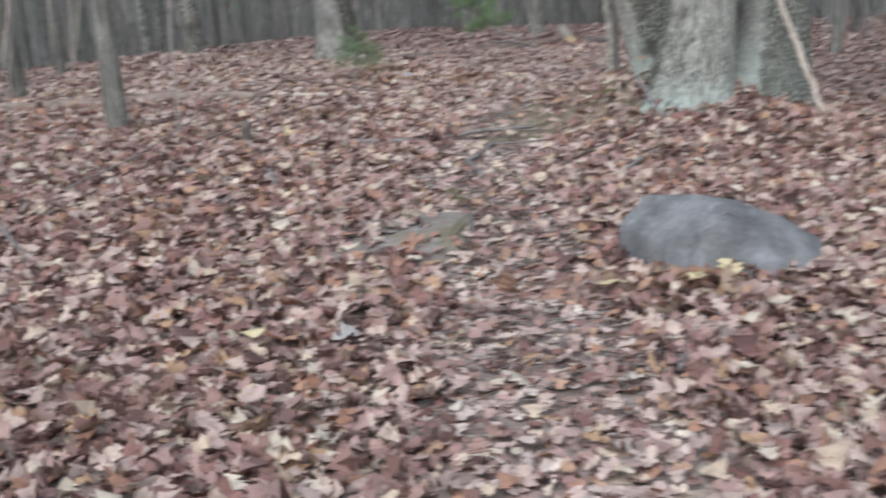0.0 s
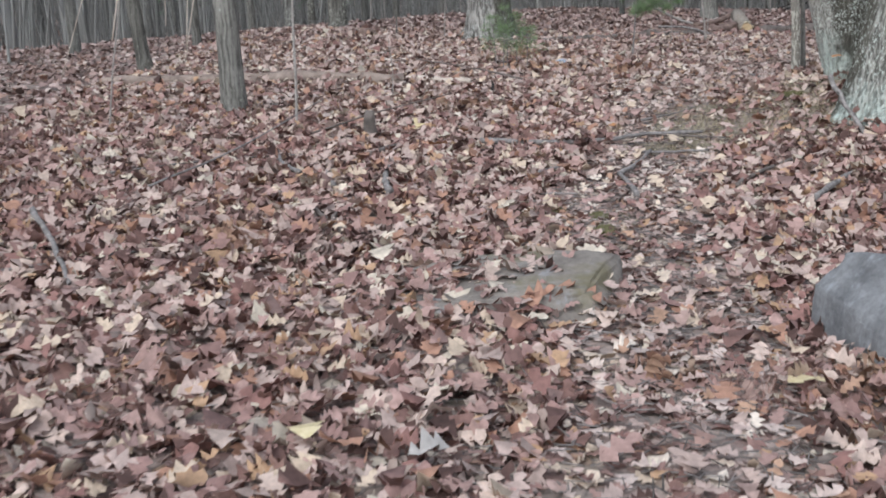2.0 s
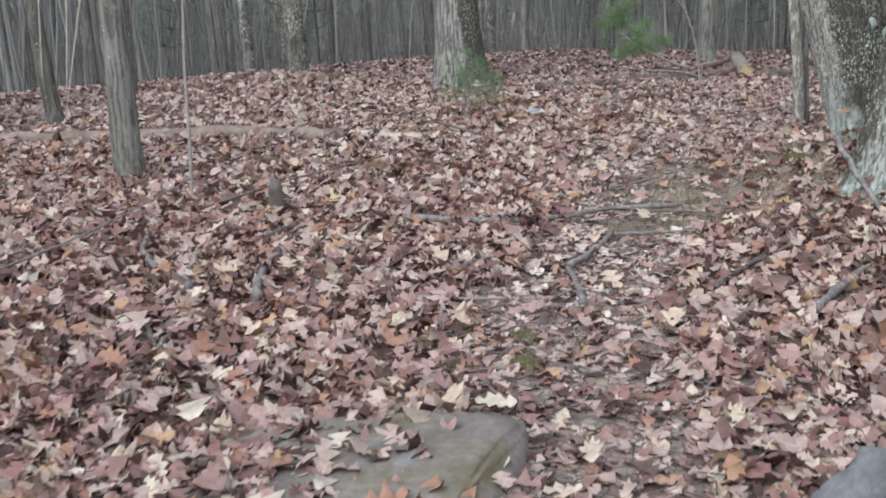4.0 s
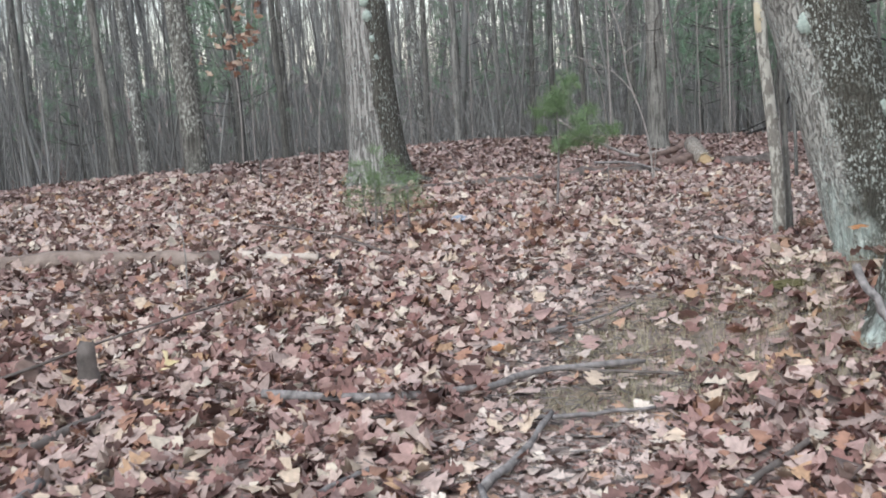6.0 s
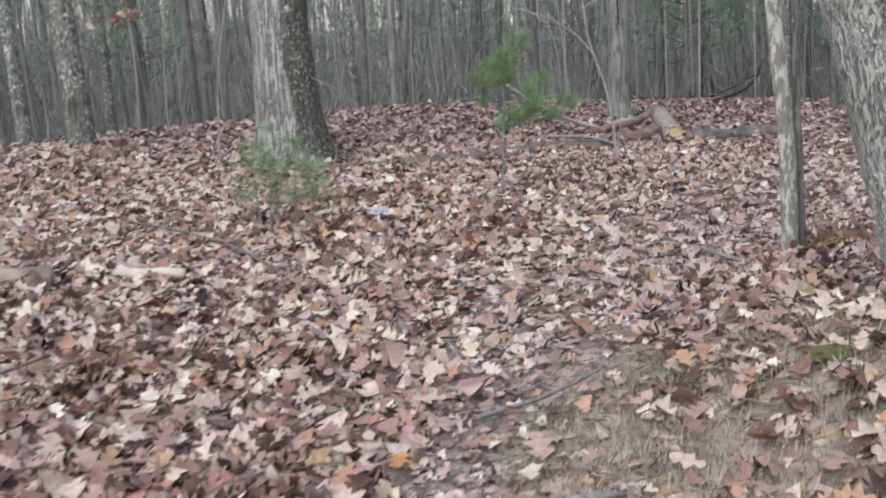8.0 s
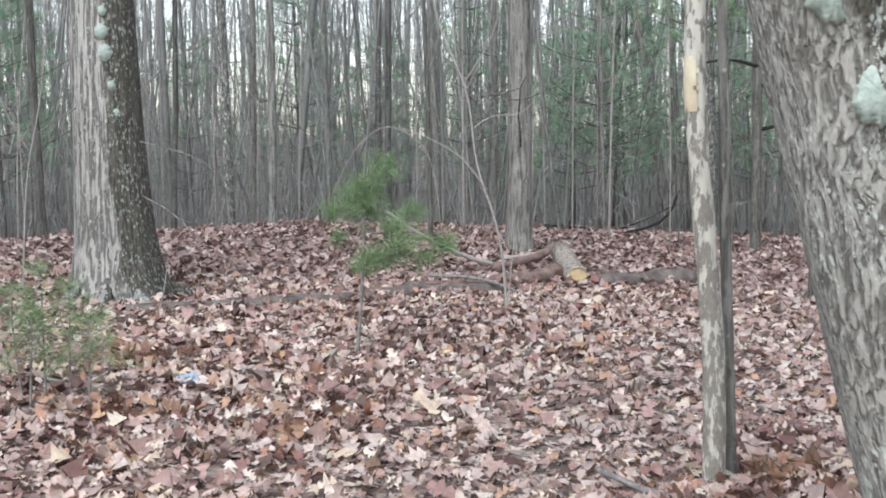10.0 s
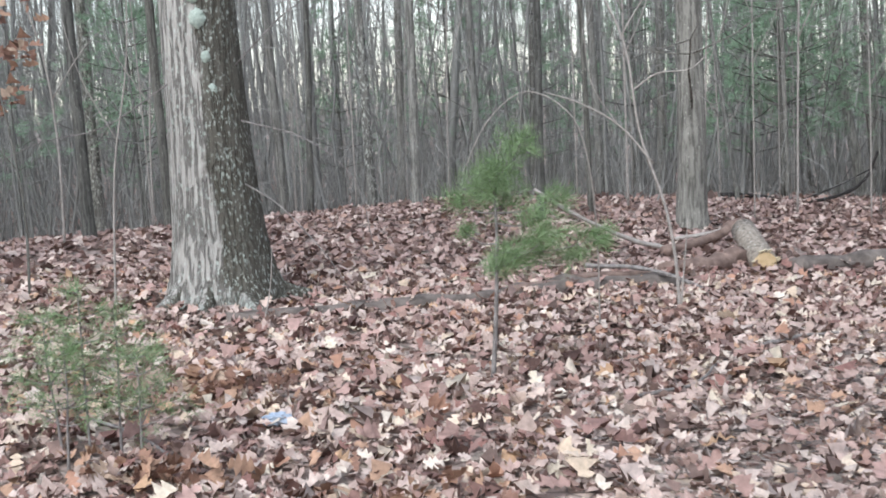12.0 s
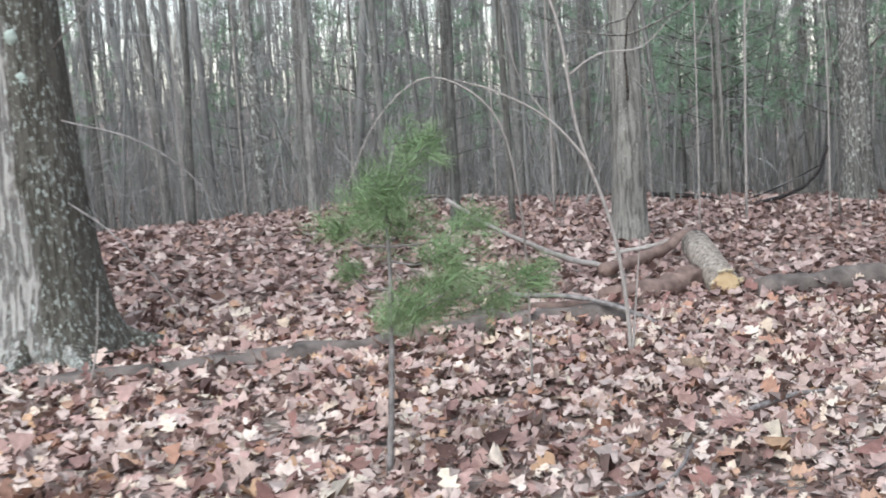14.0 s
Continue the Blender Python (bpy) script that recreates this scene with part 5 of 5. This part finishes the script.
def twig_haze(count, x_range, y_range, z_range, length, radius, rng):
    """Fine bent side twigs of the woods, each a thin three-sided shoot of two joints; arrays of vertices and triangles."""
    x, y = rng.uniform(*x_range, count), rng.uniform(*y_range, count)
    p = np.c_[x, y, height(x, y) + rng.uniform(*z_range, count)]
    a, rise, ln = rng.uniform(0, 2 * math.pi, count), rng.normal(0.45, 0.55, count), rng.uniform(*length, count)
    d = np.c_[np.cos(a), np.sin(a), rise]
    d *= (ln / np.linalg.norm(d, axis=1))[:, None]
    mid = p + d * 0.55
    tip = mid + d * 0.45 + rng.normal(0, 0.16, (count, 3)) * ln[:, None]
    r = (rng.uniform(*radius, count))[:, None]
    side, up = np.c_[-np.sin(a), np.cos(a), 0 * a] * r, np.c_[0 * a, 0 * a, r[:, 0] * 1.6]
    v = np.stack([p - side, p + side, p + up, mid - side * 0.7, mid + side * 0.7, mid + up * 0.7, tip], 1).reshape(-1, 3)
    f = np.array([(0, 2, 5), (0, 5, 3), (2, 1, 4), (2, 4, 5), (1, 0, 3), (1, 3, 4), (3, 5, 6), (5, 4, 6), (4, 3, 6)])
    return v, (f[None] + (np.arange(count) * 7)[:, None, None]).reshape(-1, 3)


rng = np.random.default_rng(61)
tagged(new("far_twigs", fast_mesh("far_twigs", *twig_haze(21000, (-24, 28), (24, 56), (2.0, 11.0), (0.5, 2.2), (0.003, 0.009), rng), HAZED_BRUSH)), "fine bare twigs between the far trunks", "twigs", kind="stuff")
tagged(new("far_twigs", fast_mesh("far_twigs", *twig_haze(9000, (-12, 14), (21, 38), (0.1, 3.0), (0.3, 1.3), (0.002, 0.006), rng), HAZED_BRUSH)), "fine grey twigs of the understorey", "twigs", kind="stuff")


def fine_debris(count, rng):
    """Short broken twigs trodden into the path; arrays of vertices and triangles."""
    y = rng.uniform(0.5, 15, count)
    x = path_x(y) + rng.normal(0, 0.6, count)
    a, ln, r = rng.uniform(0, 6.28, count), rng.uniform(0.02, 0.09, count), rng.uniform(0.0012, 0.004, count)
    d = np.c_[np.cos(a), np.sin(a), rng.normal(0, 0.12, count)] * ln[:, None]
    s, up = np.c_[-np.sin(a), np.cos(a), 0 * a] * r[:, None], np.c_[0 * a, 0 * a, r * 1.6]
    p = np.c_[x, y, height(x, y) + rng.uniform(0.012, 0.04, count)]
    v = np.stack([p - s, p + s, p + up, p + d - s * 0.6, p + d + s * 0.6, p + d + up * 0.6], 1).reshape(-1, 3)
    f = np.array([(0, 2, 5), (0, 5, 3), (2, 1, 4), (2, 4, 5), (1, 0, 3), (1, 3, 4)])
    return v, (f[None] + (np.arange(count) * 6)[:, None, None]).reshape(-1, 3)


TWIG_BITS = plain_material("twig_bits", (0.10, 0.088, 0.082), (0.34, 0.30, 0.28), 3.0, 0.9, island=0.7)
tagged(new("twig_litter", fast_mesh("twig_litter", *fine_debris(9000, np.random.default_rng(53)), TWIG_BITS)), "broken twig bits trodden into the path", "twig litter", kind="stuff")
rng = np.random.default_rng(59)
lv, lf = lay_leaves(rng.normal(-0.25, 0.26, 60), rng.normal(3.12, 0.22, 60), OAK_SHAPES[0], rng, (0.07, 0.13), 0.02, 0.2, 0.4)
lv[:, 2] += 0.035
drift = []
for (x0, y0), (x1, y1), n, up in (((-4.4, 10.2), (-1.6, 10.52), 90, 0.07), ((-0.75, 14.62), (0.66, 15.28), 90, 0.05), ((0.66, 15.28), (2.1, 16.0), 50, 0.06), ((2.05, 16.45), (3.9, 17.2), 60, 0.06)):
    t = rng.uniform(0, 1, n)
    v, f = lay_leaves(x0 + (x1 - x0) * t + rng.normal(0, 0.05, n), y0 + (y1 - y0) * t - 0.05 + rng.normal(0, 0.07, n), OAK_SHAPES[1], rng, (0.07, 0.13), 0.03, 0.5, 0.5)
    v[:, 2] += np.repeat(rng.uniform(0, up, n), len(OAK_SHAPES[1][0]))
    drift.append((v, f))
tagged(new("drifted_leaves", fast_mesh("drifted_leaves", *stack(drift), LEAF)), "dead leaves drifted against the fallen logs", "leaves", kind="stuff")
tagged(new("rock_leaves", fast_mesh("rock_leaves", lv, lf, LEAF)), "fallen leaves lying on the flat rock", "leaves", kind="stuff")

# ---- a few leaves that stand out ----


def large_leaf(x, y, up, size, material, label, seed, tilt=0.25):
    r = np.random.default_rng(seed)
    v, f = lay_leaves(np.zeros(1), np.zeros(1), OAK_SHAPES[0], r, (size, size * 1.05), 0.0, tilt, 0.5)
    v[:, 2] -= g(0, 0)
    ob = new("large_leaf", fast_mesh("large_leaf", v, f, material))
    ob.location = (x, y, g(x, y) + up)
    return tagged(ob, label, "leaf")


YELLOW_LEAF = plain_material("pale_yellow_leaf", (0.56, 0.46, 0.26), (0.72, 0.62, 0.40), 30.0, 0.7)
GREY_LEAF = plain_material("pale_grey_leaf", (0.36, 0.33, 0.31), (0.50, 0.47, 0.44), 30.0, 0.7)
BRIGHT_ORANGE = plain_material("bright_orange_leaf", (0.40, 0.18, 0.08), (0.52, 0.28, 0.13), 30.0, 0.7)
large_leaf(1.42, 2.12, 0.10, 0.20, YELLOW_LEAF, "large pale yellow leaf before the boulder", 1)
large_leaf(1.25, 2.08, 0.09, 0.15, YELLOW_LEAF, "pale yellow curled leaf before the boulder", 2)
large_leaf(-0.74, 1.50, 0.07, 0.15, YELLOW_LEAF, "pale yellow leaf on brown litter", 3)
large_leaf(-0.34, 1.36, 0.07, 0.14, GREY_LEAF, "pale grey curled leaf on brown litter", 4)
large_leaf(0.85, 2.05, 0.08, 0.14, YELLOW_LEAF, "pale yellow leaf beside dry stems", 5)
large_leaf(-1.09, 7.5, 0.10, 0.16, YELLOW_LEAF, "upright pale yellow leaf by a stump", 6, 0.9)
large_leaf(-0.85, 6.8, 0.08, 0.15, BRIGHT_ORANGE, "bright orange leaf on brown litter", 7)
large_leaf(2.16, 7.80, 0.36, 0.13, BRIGHT_ORANGE, "bright orange leaf caught between the stems", 8, 0.8)
large_leaf(0.45, 7.85, 0.07, 0.13, BRIGHT_ORANGE, "orange leaf lying on the path", 9)

# ---- single leaves along the walked stretch ----
leaf_meshes = []
for k in range(14):
    r = np.random.default_rng(300 + k)
    v, f = lay_leaves(np.zeros(1), np.zeros(1), OAK_SHAPES[k % 3], r, (0.12, 0.18), 0.0, 0.25, 0.6)
    v[:, 2] -= g(0, 0)
    leaf_meshes.append(fast_mesh("leaf", v, f, SINGLE_LEAF))
rng = np.random.default_rng(41)
for k in range(300):
    y = rng.uniform(0.8, 14.0)
    x = path_x(y) + rng.normal(0, 1.1)
    if ((x - 1.55) / 0.6) ** 2 + ((y - 2.65) / 0.5) ** 2 < 1 or (2.0 < x < 3.6 and 7.0 < y < 9.2):
        continue
    ob = new("leaf", leaf_meshes[k % 14])
    ob.parent = ground
    ob.location = (x, y, g(x, y) + rng.uniform(0.025, 0.06))
    ob.rotation_euler = (rng.normal(0, 0.2), rng.normal(0, 0.2), rng.uniform(0, 6.28))
